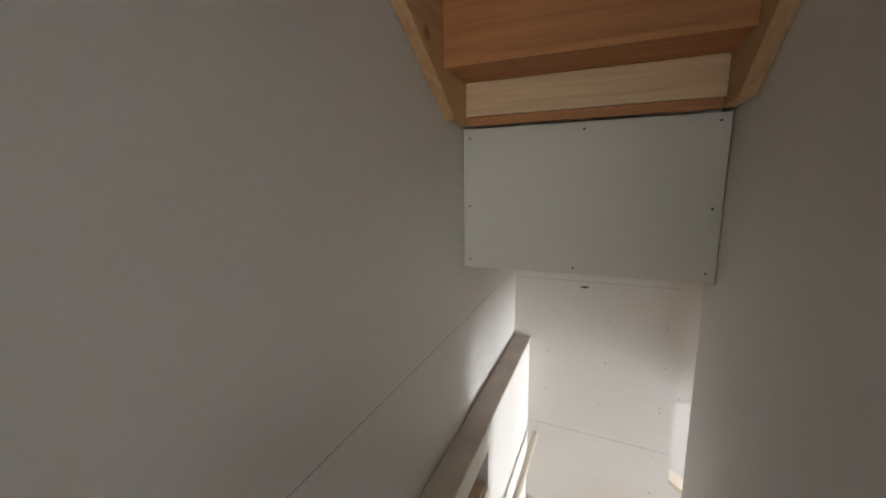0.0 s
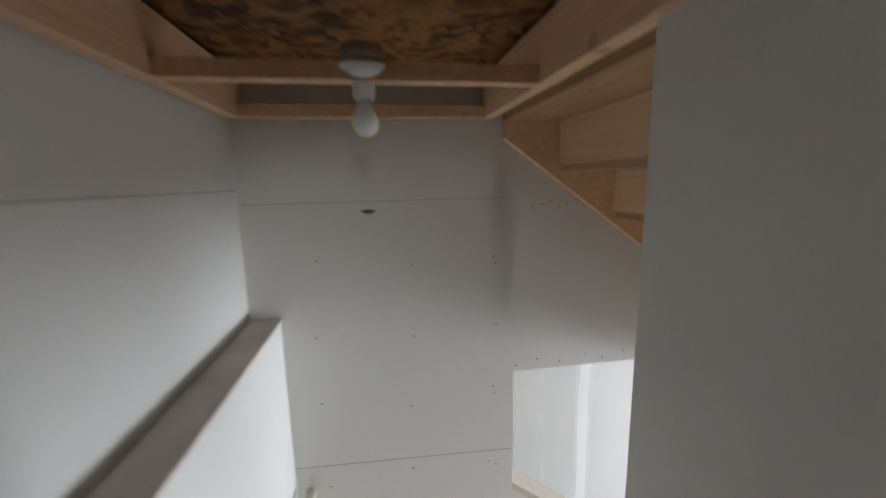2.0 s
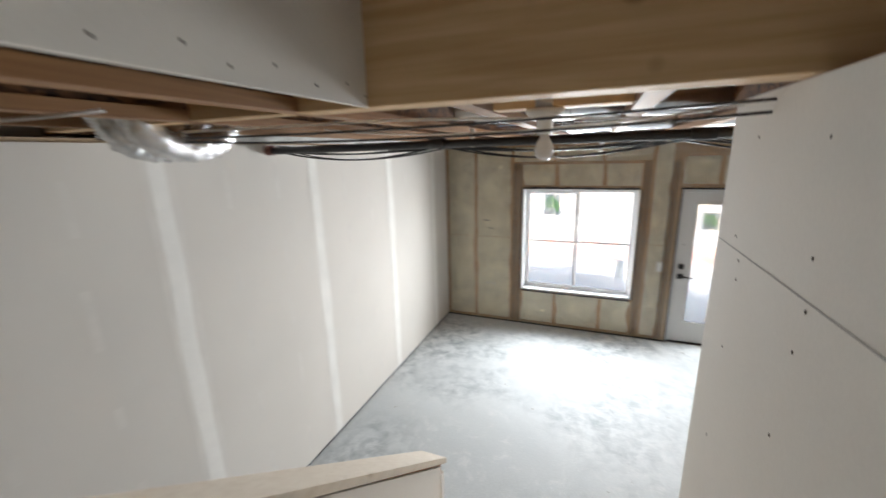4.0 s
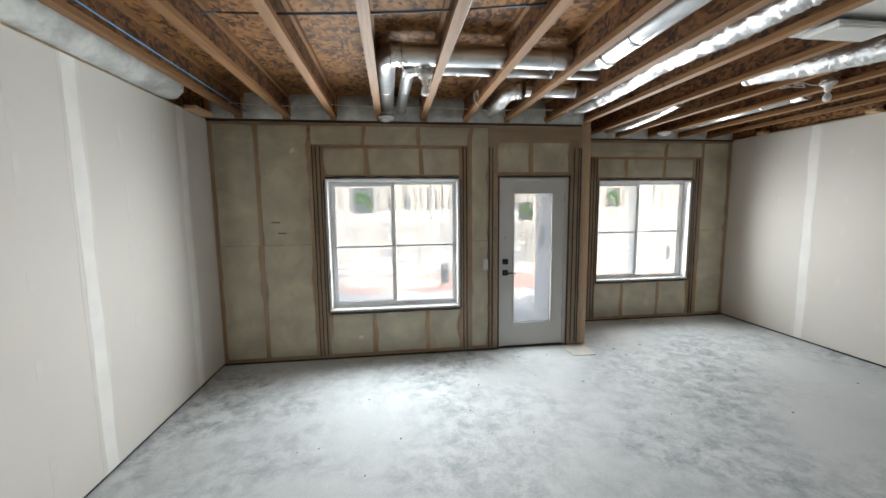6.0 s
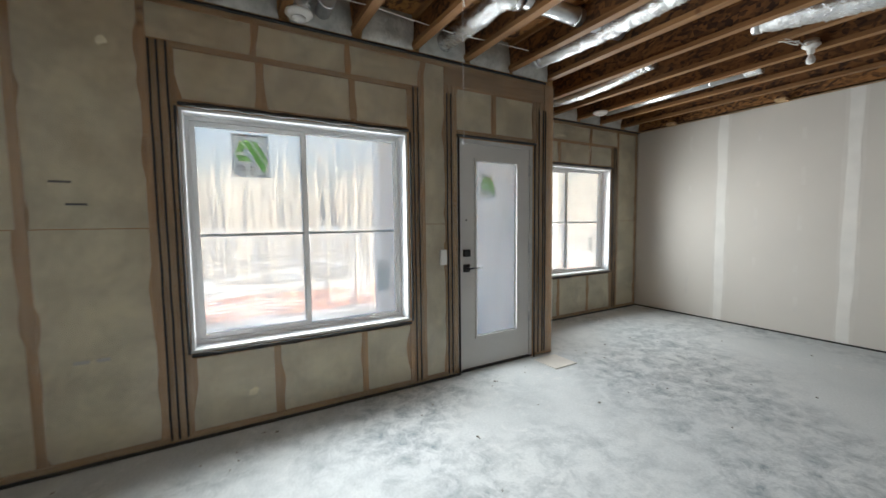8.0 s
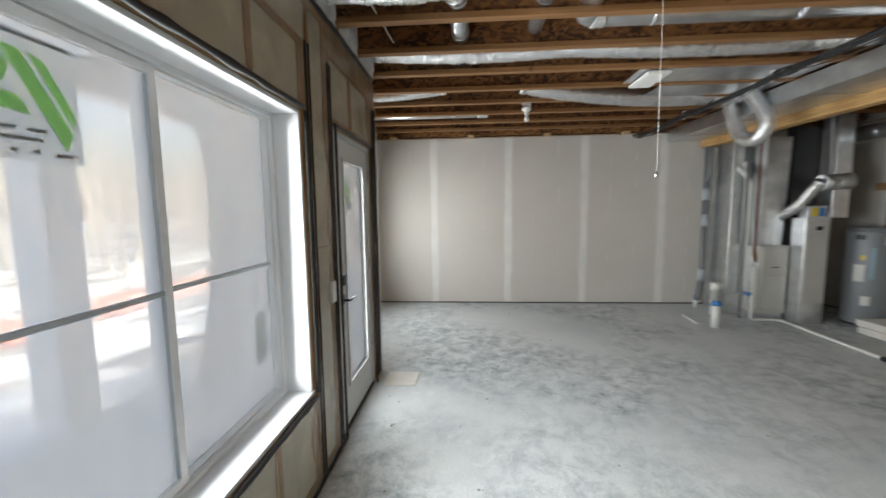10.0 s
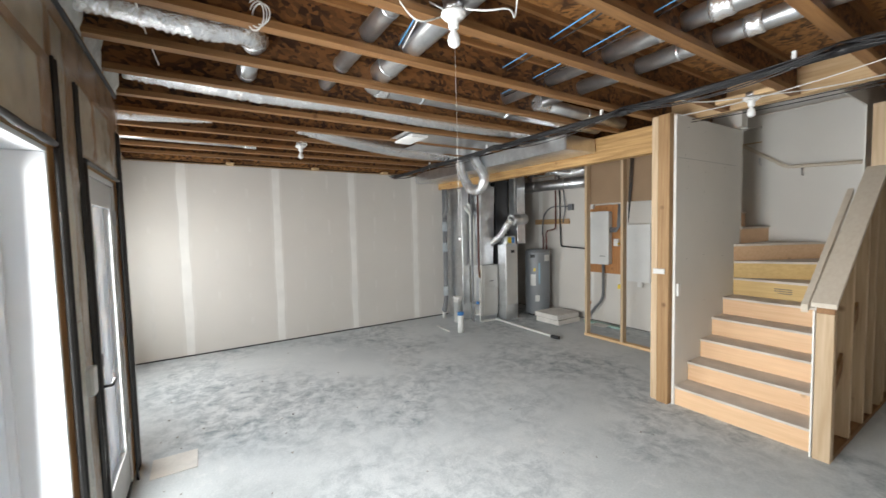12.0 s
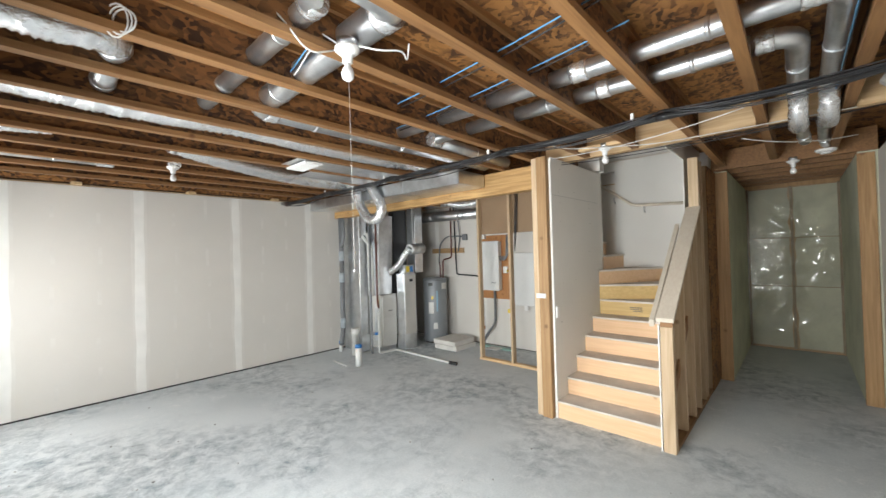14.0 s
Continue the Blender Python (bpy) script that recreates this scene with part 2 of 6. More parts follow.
def ground_mat():
    """Soil with snow lying in patches."""
    m = mat("yard_ground", (0.44, 0.43, 0.43), 0.9, vary=0.15, scale=1.2, fine=9, bump=0.5)
    n, l = m.node_tree.nodes, m.node_tree.links
    p = n["Principled BSDF"]
    old = p.inputs["Base Color"].links[0].from_socket
    tc, no, rp, mx = n.new("ShaderNodeTexCoord"), n.new("ShaderNodeTexNoise"), n.new("ShaderNodeValToRGB"), n.new("ShaderNodeMixRGB")
    no.inputs["Scale"].default_value, no.inputs["Detail"].default_value = 0.55, 7
    rp.color_ramp.elements[0].position, rp.color_ramp.elements[1].position = 0.47, 0.53
    l.new(tc.outputs["Object"], no.inputs["Vector"])
    l.new(no.outputs[0], rp.inputs[0])
    l.new(rp.outputs[0], mx.inputs[0])
    l.new(old, mx.inputs[1])
    mx.inputs[2].default_value = (0.82, 0.84, 0.87, 1)
    l.new(mx.outputs[0], p.inputs["Base Color"])
    return m


GROUND = ground_mat()

BEAM_WOOD = wood_mat("beam_wood", (0.60, 0.37, 0.15), (0.33, 0.175, 0.06), "x", 0.03)
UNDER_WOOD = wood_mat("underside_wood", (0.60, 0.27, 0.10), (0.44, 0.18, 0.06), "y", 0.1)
RISER_Y = wood_mat("riser_across", (0.74, 0.55, 0.33), (0.62, 0.43, 0.24), "y", 0.05)
def film_mat(name, gloss, folds, ior):
    """Clear poly film: mostly see-through, milky and glossy in its folds."""
    m = bpy.data.materials.new(name)
    m.use_nodes = True
    n, l = m.node_tree.nodes, m.node_tree.links
    p = n["Principled BSDF"]
    p.inputs["Base Color"].default_value, p.inputs["Roughness"].default_value = (0.86, 0.80, 0.64, 1), 0.26
    p.inputs["Specular IOR Level"].default_value = 0.9
    tc, a, b, bp = n.new("ShaderNodeTexCoord"), n.new("ShaderNodeTexNoise"), n.new("ShaderNodeTexNoise"), n.new("ShaderNodeBump")
    a.inputs["Scale"].default_value, a.inputs["Detail"].default_value, a.inputs["Distortion"].default_value = 3.0, 5, 1.2
    b.inputs["Scale"].default_value, b.inputs["Detail"].default_value, b.inputs["Distortion"].default_value = 7.0, 4, 2.5
    mr, tr, mx = n.new("ShaderNodeMapRange"), n.new("ShaderNodeBsdfTransparent"), n.new("ShaderNodeMixShader")
    mr.inputs["From Min"].default_value, mr.inputs["From Max"].default_value = 0.3, 0.75
    mr.inputs["To Min"].default_value, mr.inputs["To Max"].default_value = 0.12, 0.30
    bp.inputs["Strength"].default_value, bp.inputs["Distance"].default_value = folds, 0.02
    for t in (a, b):
        l.new(tc.outputs["Object"], t.inputs["Vector"])
    l.new(a.outputs[0], mr.inputs[0])
    l.new(b.outputs[0], bp.inputs["Height"])
    l.new(bp.outputs[0], p.inputs["Normal"])
    l.new(mr.outputs[0], mx.inputs[0])
    l.new(tr.outputs[0], mx.inputs[1])
    l.new(p.outputs[0], mx.inputs[2])
    gl, fr, top = n.new("ShaderNodeBsdfGlossy"), n.new("ShaderNodeFresnel"), n.new("ShaderNodeMixShader")
    gl.inputs["Roughness"].default_value, fr.inputs[0].default_value = gloss, ior
    l.new(bp.outputs[0], gl.inputs["Normal"])
    l.new(fr.outputs[0], top.inputs[0])
    l.new(mx.outputs[0], top.inputs[1])
    l.new(gl.outputs[0], top.inputs[2])
    l.new(top.outputs[0], n["Material Output"].inputs[0])
    return m


FILM, FILM_TIGHT = film_mat("poly_film", 0.22, 0.5, 1.5), film_mat("tight_poly_film", 0.10, 0.05, 1.7)
CRUMB = mat("plaster_crumb", (0.40, 0.38, 0.35), 0.9, vary=0.3, scale=30, bump=0)
BULB = mat("bulb_glass", (0.86, 0.86, 0.85), 0.2, vary=0.01, bump=0)
DECK_WOOD = mat("deck_wood", (0.40, 0.34, 0.27), 0.8, vary=0.12, bump=0.1)
PAPER2 = mat("plain_paper", (0.70, 0.69, 0.66), 0.8, vary=0.04, bump=0)
CARTON = mat("white_carton", (0.72, 0.69, 0.64), 0.8, vary=0.06, scale=6, bump=0.03)
TEAL = mat("pale_green_board", (0.34, 0.52, 0.46), 0.7, vary=0.08, bump=0.03)
BLUE_SOFT = mat("pale_blue_strip", (0.30, 0.46, 0.56), 0.5, vary=0.05, bump=0)
GREY_SOFT = mat("soft_grey", (0.60, 0.60, 0.59), 0.7, vary=0.05, bump=0)
NICK = mat("dark_nick", (0.14, 0.125, 0.11), 0.9, vary=0.1, bump=0)
NICK2 = mat("joint_shade", (0.44, 0.43, 0.41), 0.9, vary=0.1, bump=0)


def paper_mat(name, base):
    """Thin paper that lets daylight through."""
    m = bpy.data.materials.new(name)
    m.use_nodes = True
    n, l = m.node_tree.nodes, m.node_tree.links
    n.remove(n["Principled BSDF"])
    d, t, x = n.new("ShaderNodeBsdfDiffuse"), n.new("ShaderNodeBsdfTranslucent"), n.new("ShaderNodeMixShader")
    no, rp = n.new("ShaderNodeTexNoise"), n.new("ShaderNodeValToRGB")
    no.inputs["Scale"].default_value = 30
    rp.color_ramp.elements[0].color, rp.color_ramp.elements[1].color = (*[c * 0.9 for c in base], 1), (*base, 1)
    l.new(no.outputs[0], rp.inputs[0])
    l.new(rp.outputs[0], d.inputs[0])
    l.new(rp.outputs[0], t.inputs[0])
    x.inputs[0].default_value = 0.88
    l.new(d.outputs[0], x.inputs[1])
    l.new(t.outputs[0], x.inputs[2])
    l.new(x.outputs[0], n["Material Output"].inputs[0])
    return m


PAPER, GREEN_INK = paper_mat("label_paper", (0.88, 0.89, 0.88)), paper_mat("green_print", (0.64, 0.93, 0.48))


def concrete_mat():
    """Trowelled slab: cloudy grey-blue, dark burnished patches, pale scuffs and dust."""
    m = bpy.data.materials.new("concrete")
    m.use_nodes = True
    n, l = m.node_tree.nodes, m.node_tree.links
    p = n["Principled BSDF"]
    tc = n.new("ShaderNodeTexCoord")

    def noi(scale, detail, dist, rough=0.5):
        t = n.new("ShaderNodeTexNoise")
        t.inputs["Scale"].default_value, t.inputs["Detail"].default_value, t.inputs["Distortion"].default_value, t.inputs["Roughness"].default_value = scale, detail, dist, rough
        l.new(tc.outputs["Object"], t.inputs["Vector"])
        return t.outputs[0]

    def ramp(src, a, b, ca, cb):
        r = n.new("ShaderNodeValToRGB")
        r.color_ramp.elements[0].position, r.color_ramp.elements[1].position = a, b
        r.color_ramp.elements[0].color, r.color_ramp.elements[1].color = (*ca, 1), (*cb, 1)
        l.new(src, r.inputs[0])
        return r.outputs[0]

    def mix(f, a, b):
        x = n.new("ShaderNodeMixRGB")
        l.new(f, x.inputs[0])
        l.new(a, x.inputs[1])
        if isinstance(b, tuple):
            x.inputs[2].default_value = b
        else:
            l.new(b, x.inputs[2])
        return x.outputs[0]
    cloud = ramp(noi(0.55, 6, 0.3), 0.35, 0.66, (0.53, 0.562, 0.575), (0.68, 0.702, 0.705))
    fine = ramp(noi(6.5, 12, 0.35, 0.74), 0.42, 0.66, (0, 0, 0), (1, 1, 1))
    where = ramp(noi(0.6, 4, 0.3), 0.42, 0.62, (0, 0, 0), (0.92, 0.92, 0.92))
    pm = n.new("ShaderNodeMath")
    pm.operation = "MULTIPLY"
    l.new(fine, pm.inputs[0])
    l.new(where, pm.inputs[1])
    patch = pm.outputs[0]
    c = mix(patch, cloud, (0.19, 0.23, 0.26, 1))
    area = ramp(noi(0.9, 3, 0.0), 0.47, 0.60, (0, 0, 0), (1, 1, 1))
    scuff = ramp(noi(7.0, 11, 1.1, 0.70), 0.53, 0.66, (0, 0, 0), (0.7, 0.7, 0.7))
    both = n.new("ShaderNodeMath")
    both.operation = "MULTIPLY"
    l.new(area, both.inputs[0])
    l.new(scuff, both.inputs[1])
    c = mix(both.outputs[0], c, (0.70, 0.71, 0.71, 1))
    speck = ramp(noi(70.0, 3, 0.0), 0.30, 0.70, (0.93, 0.93, 0.93), (1.06, 1.06, 1.06))
    mul = n.new("ShaderNodeMixRGB")
    mul.blend_type = "MULTIPLY"
    mul.inputs[0].default_value = 1
    l.new(c, mul.inputs[1])
    l.new(speck, mul.inputs[2])
    l.new(mul.outputs[0], p.inputs["Base Color"])
    rr = n.new("ShaderNodeMapRange")
    rr.inputs["To Min"].default_value, rr.inputs["To Max"].default_value = 0.66, 0.5
    l.new(patch, rr.inputs[0])
    l.new(rr.outputs[0], p.inputs["Roughness"])
    p.inputs["Specular IOR Level"].default_value = 0.22
    b = n.new("ShaderNodeBump")
    b.inputs["Strength"].default_value, b.inputs["Distance"].default_value = 0.12, 0.006
    l.new(noi(5.0, 8, 0.5), b.inputs["Height"])
    l.new(b.outputs[0], p.inputs["Normal"])
    return m


CONCRETE = concrete_mat()


# ---- helpers for meshes ----
def box(bm, x0, y0, z0, x1, y1, z1):
    v = [bm.verts.new((x, y, z)) for x in (x0, x1) for y in (y0, y1) for z in (z0, z1)]
    for q in ((0, 1, 3, 2), (4, 6, 7, 5), (0, 4, 5, 1), (2, 3, 7, 6), (0, 2, 6, 4), (1, 5, 7, 3)):
        bm.faces.new([v[i] for i in q])
    return bm


def boxes(*rows):
    bm = bmesh.new()
    for r in rows:
        box(bm, *r)
    bmesh.ops.recalc_face_normals(bm, faces=bm.faces)
    return bm


def soft_box(x0, y0, z0, x1, y1, z1, r=0.003, seg=1):
    bm = boxes((x0, y0, z0, x1, y1, z1))
    bmesh.ops.bevel(bm, geom=bm.edges[:], offset=r, segments=seg, affect="EDGES", profile=0.6)
    return bm


def prism(points, axis, a, b):
    """Extrude a polygon in the plane across axis from a to b. points: pairs in the two other axes, in order."""
    bm = bmesh.new()
    k = "xyz".index(axis)

    def put(p, d):
        c = list(p)
        c.insert(k, d)
        return bm.verts.new(c)
    lo, hi = [put(p, a) for p in points], [put(p, b) for p in points]
    bm.faces.new(lo)
    bm.faces.new(hi[::-1])
    for i in range(len(lo)):
        j = (i + 1) % len(lo)
        bm.faces.new((lo[i], hi[i], hi[j], lo[j]))
    bmesh.ops.recalc_face_normals(bm, faces=bm.faces)
    return bm


def tube(points, radius, sides=12, bm=None, ripple=0.0, step=0.0, caps=True):
    """A pipe along a polyline; ripple gives flexible duct its rings. radius: a number or one for each point."""
    bm = bm or bmesh.new()
    pts = [Vector(p) for p in points]
    if step:
        fine = [pts[0]]
        for a, b in zip(pts, pts[1:]):
            k = max(1, int((b - a).length / step))
            fine += [a.lerp(b, (i + 1) / k) for i in range(k)]
        pts = fine
    rings, up = [], None
    for i, p in enumerate(pts):
        d = (pts[min(i + 1, len(pts) - 1)] - pts[max(i - 1, 0)]).normalized()
        if up is None:
            up = d.orthogonal().normalized()
        up = (up - d * up.dot(d)).normalized()
        side = d.cross(up)
        r = radius if isinstance(radius, (int, float)) else radius[min(i, len(radius) - 1)]
        if ripple:
            r = r + ripple * (1 if i % 2 else -1) + random.uniform(-0.4, 0.4) * ripple
        rings.append([bm.verts.new(p + (up * math.cos(t) + side * math.sin(t)) * r) for t in (2 * math.pi * k / sides for k in range(sides))])
    for a, b in zip(rings, rings[1:]):
        for k in range(sides):
            f = bm.faces.new((a[k], a[(k + 1) % sides], b[(k + 1) % sides], b[k]))
            f.smooth = True
    if caps:
        bm.faces.new(rings[0][::-1])
        bm.faces.new(rings[-1])
    return bm


def arc(points, rounds=0.1, n=6):
    """Round off the corners of a polyline."""
    pts = [Vector(p) for p in points]
    out = [pts[0]]
    for a, b, c in zip(pts, pts[1:], pts[2:]):
        r = min(rounds, (b - a).length * 0.45, (c - b).length * 0.45)
        p, q = b + (a - b).normalized() * r, b + (c - b).normalized() * r
        out += [p.lerp(b, t).lerp(b.lerp(q, t), t) for t in (i / n for i in range(n + 1))]
    return out + [pts[-1]]


def sag(a, b, drop, n=14):
    a, b = Vector(a), Vector(b)
    return [a.lerp(b, t) - Vector((0, 0, drop * 4 * t * (1 - t))) for t in (i / n for i in range(n + 1))]


def lathe(profile, centre, sides=20, axis="z"):
    """Turn (radius, height) pairs round an axis through centre."""
    bm = bmesh.new()
    c = Vector(centre)
    rings = []
    for r, h in profile:
        ring = []
        for k in range(sides):
            t = 2 * math.pi * k / sides
            o = (r * math.cos(t), r * math.sin(t), h)
            ring.append(bm.verts.new(c + Vector(o if axis == "z" else (o[0], -o[2], o[1]) if axis == "y" else (o[2], o[0], o[1]))))
        rings.append(ring)
    for a, b in zip(rings, rings[1:]):
        for k in range(sides):
            bm.faces.new((a[k], a[(k + 1) % sides], b[(k + 1) % sides], b[k])).smooth = True
    bm.faces.new(rings[0][::-1])
    bm.faces.new(rings[-1])
    bmesh.ops.recalc_face_normals(bm, faces=bm.faces)
    return bm


BASE = {}


def mesh_of(name, bm, material):
    me = bpy.data.meshes.new(name)
    bm.to_mesh(me)
    bm.free()
    me.materials.append(material)
    return me


def part(name, bm, material, parent, label=""):
    """One mesh, built in world metres, as a part of a thing or of a part."""
    me = bm if isinstance(bm, bpy.types.Mesh) else mesh_of(name, bm, material)
    ob = new(name, me)
    ob.parent = parent
    ob.matrix_parent_inverse = Matrix.Translation(-Vector(BASE.get(parent.name, (0, 0, 0))))
    if label:
        ob["label"] = label
    return ob


def piece(name, me, parent, at):
    """A piece that shares its mesh with alike pieces."""
    ob = part(name, me, None, parent)
    ob.location = at
    return ob


def thing(name, x, y, z, label, category, group=""):
    ob = new(name)
    ob.empty_display_size = 0.05
    ob.location = (x, y, z)
    BASE[ob.name] = (x, y, z)
    return tagged(ob, label, category, group)


def structure(name, bm, material, label, category):
    return tagged(new(name, mesh_of(name, bm, material)), label, category, kind="structure")


def single(name, bm, material, label, category, group=""):
    return tagged(new(name, mesh_of(name, bm, material)), label, category, group)


# ---- large structure ----
EAST, CEIL, TOP = 7.09, 2.74, 2.70
WX, EX = 1.58, 2.53            # stair's west and east faces
HX = 1.545                     # inner face of the half wall
SOUTH = -6.435
floor = structure("floor", boxes((-0.3, -9.4, -0.25, 7.4, 1.2, 0)), CONCRETE, "bare grey concrete slab floor with pale and dark trowel marks", "floor")


def pillow(x0, x1, z0, z1, y, bulge, seed, nx=6, nz=14):
    """A batt behind film: bulges towards the room and tucks in at its edges."""
    bm = bmesh.new()
    grid = []
    for j in range(nz + 1):
        row = []
        for i in range(nx + 1):
            u, v = i / nx, j / nz
            edge = min(1, 5 * min(u, 1 - u)) * min(1, 6 * min(v, 1 - v))
            wob = 0.5 + 0.8 * noise.noise(Vector((x0 * 3 + u * 2.2, seed, z0 * 2 + v * 3.5)))
            ragged = 0.045 * noise.noise(Vector((x0 * 9 + u * 5, seed, (z0 + v * (z1 - z0)) * 4.5))) * (u in (0, 1))
            row.append(bm.verts.new((x0 + u * (x1 - x0) + ragged, y - bulge * edge * max(0.1, wob), z0 + v * (z1 - z0))))
        grid.append(row)
    for j in range(nz):
        for i in range(nx):
            bm.faces.new((grid[j][i], grid[j][i + 1], grid[j + 1][i + 1], grid[j + 1][i])).smooth = True
    return bm


def crease_lines(points, rnd, count, lengths, heights, widths):
    """Creases running out from each point: start, direction, length, height and width."""
    out = []
    for sx, sz in points:
        for _ in range(count):
            t = rnd.uniform(0, 2 * math.pi)
            out.append((sx, sz, math.cos(t), math.sin(t), rnd.uniform(*lengths), rnd.uniform(*heights), rnd.uniform(*widths)))
    return out


def crease_height(lines, x, z):
    h = 0.0
    for sx, sz, cx, cz, length, amp, wide in lines:
        along, off = (x - sx) * cx + (z - sz) * cz, (z - sz) * cx - (x - sx) * cz
        if 0 < along < length and abs(off) < 3 * wide:
            h += amp * math.exp(-(off / wide) ** 2) * math.sin(math.pi * (along / length) ** 0.6)
    return h


rnd_film = random.Random(12)


def film_wall(name, y, span, openings, studs, batts, plates, label, batt=BATT):
    """An exterior stud wall behind clear film: sheathing, lumber and batts. Faces -y at the given y."""
    x0, x1 = span
    rows, cuts = [], sorted({x0, x1, *(o[0] for o in openings), *(o[1] for o in openings)})
    for a, b in zip(cuts, cuts[1:]):
        hole = [o for o in openings if o[0] <= a and b <= o[1]]
        if not hole:
            rows.append((a, y + 0.012, 0, b, y + 0.2, 3.0))
        for o in hole:
            if o[2] > 0:
                rows.append((a, y + 0.012, 0, b, y + 0.2, o[2]))
            rows.append((a, y + 0.012, o[3], b, y + 0.2, 3.0))
    wall = structure(name, boxes(*rows), WRAPPED, label, "wall")
    for a, b, c, d in studs:
        part("stud", soft_box(a, y, c, b, y + 0.011, d, 0.002), WRAPPED, wall)
    for a, b, c, d in plates:
        part("plate", soft_box(a, y - 0.001, c, b, y + 0.011, d, 0.002), DIM_FILM, wall)
    split = [r for a, b, c, d in batts for r in ([(a, b, c, 1.347), (a, b, 1.353, d)] if d - c > 2 else [(a, b, c, d)])]
    for k, (a, b, c, d) in enumerate(split):
        part("insulation_batt", pillow(a, b, c, d, y + 0.008, 0.025, k * 3.7), batt, wall)
    cuts2 = [x0 + 0.2 if x0 < 0 else x0, *[c for c in cuts[1:-1]], min(x1, 7.09)]
    for a, b in zip(cuts2, cuts2[1:]):
        hole = [o for o in openings if o[0] <= a and b <= o[1]]
        spans = [(0.02, 2.69)] if not hole else [(o[3] + 0.03, 2.69) for o in hole] + [(0.02, o[2] - 0.03) for o in hole if o[2] > 0.1]
        for c, d in spans:
            nx, nz = max(3, int((b - a) / 0.025)), max(3, int((d - c) / 0.025))
            folds = crease_lines([(rnd_film.uniform(a, b), rnd_film.uniform(c, d)) for _ in range(int(6 * (b - a) * (d - c)) + 1)], rnd_film, 2, (0.12, 0.5), (0.003, 0.008), (0.014, 0.03))
            bm = bmesh.new()
            g = []
            for k in range(nz + 1):
                row = []
                for i in range(nx + 1):
                    x, z = a + (b - a) * i / nx, c + (d - c) * k / nz
                    wave = 0.009 * noise.noise(Vector((x * 6.2, z * 3, y))) + 0.004 * noise.noise(Vector((x * 18, z * 14, 4)))
                    row.append(bm.verts.new((x, y - 0.019 - wave - crease_height(folds, x, z), z)))
                g.append(row)
            for k in range(nz):
                for i in range(nx):
                    bm.faces.new((g[k][i], g[k][i + 1], g[k + 1][i + 1], g[k + 1][i])).smooth = True
            part("vapour_film", bm, FILM, wall, "wrinkled clear plastic film")
    return wall


DIM_FILM = wood_mat("plate_under_film", (0.56, 0.35, 0.17), (0.40, 0.23, 0.10), "x")


def triple(x, w, z0, z1, n=3):
    s = w / n
    return [(x + i * s, x + (i + 1) * s - 0.006, z0, z1) for i in range(n)]


n_studs = [(0.0, 0.035, 0.05, 2.66), (0.45, 0.495, 0.05, 2.66), *triple(1.05, 0.135, 0.05, 2.43), (1.01, 1.05, 0.05, 2.66),
           *triple(2.705, 0.125, 0.05, 2.43), (2.83, 2.86, 0.05, 2.66), *triple(3.05, 0.13, 0.02, 2.52), *triple(4.05, 0.14, 0.02, 2.52),
           (1.62, 1.665, 2.14, 2.42), (2.24, 2.285, 2.14, 2.42), (1.66, 1.70, 0.05, 0.52), (2.29, 2.335, 0.05, 0.52), (3.56, 3.60, 2.16, 2.5),
           (1.60, 1.63, 2.46, 2.66), (2.22, 2.25, 2.46, 2.66), (4.20, 4.32, 0.0, 2.69)]
n_batts = [(0.03, 0.45, 0.05, 2.66), (0.495, 1.01, 0.05, 2.66), (1.05, 1.60, 2.46, 2.66), (1.63, 2.22, 2.46, 2.66), (2.25, 2.83, 2.46, 2.66),
           (1.19, 1.62, 2.13, 2.42), (1.665, 2.24, 2.13, 2.42), (2.285, 2.70, 2.13, 2.42), (1.19, 1.66, 0.05, 0.52), (1.70, 2.29, 0.05, 0.52),
           (2.335, 2.70, 0.05, 0.52), (2.86, 3.05, 0.05, 2.66), (3.18, 3.56, 2.16, 2.5), (3.60, 4.05, 2.16, 2.5)]
n_plates = [(0, 4.19, 2.66, 2.70), (0, 3.18, 0, 0.045), (1.05, 2.83, 2.42, 2.46), (1.19, 2.70, 2.085, 2.125), (1.19, 2.70, 0.52, 0.555), (3.05, 4.19, 2.52, 2.66), (3.18, 4.05, 2.10, 2.15)]
wall_north = film_wall("wall_north", 0.0, (-0.2, 4.32), [(1.186, 2.704, 0.557, 2.08), (3.18, 4.05, 0, 2.09)], n_studs, n_batts, n_plates,
                       "stud wall with yellowish insulation batts behind clear plastic film")
f_studs = [(4.32, 4.62, 0.05, 2.66), *triple(4.80, 0.14, 0.05, 2.43), *triple(6.46, 0.13, 0.05, 2.43), (6.60, 6.635, 0.05, 2.66), (7.05, 7.09, 0.05, 2.66),
           (5.36, 5.40, 2.16, 2.42), (5.97, 6.01, 2.16, 2.42), (5.36, 5.40, 0.05, 0.56), (5.95, 5.99, 0.05, 0.56), (6.0, 6.03, 2.46, 2.66)]
f_batts = [(4.62, 4.80, 0.05, 2.66), (4.80, 6.0, 2.46, 2.66), (6.03, 6.60, 2.46, 2.66), (4.94, 5.36, 2.16, 2.42), (5.40, 5.97, 2.16, 2.42), (6.01, 6.46, 2.16, 2.42),
           (4.94, 5.36, 0.05, 0.56), (5.40, 5.95, 0.05, 0.56), (5.99, 6.46, 0.05, 0.56), (6.635, 7.05, 0.05, 2.66)]
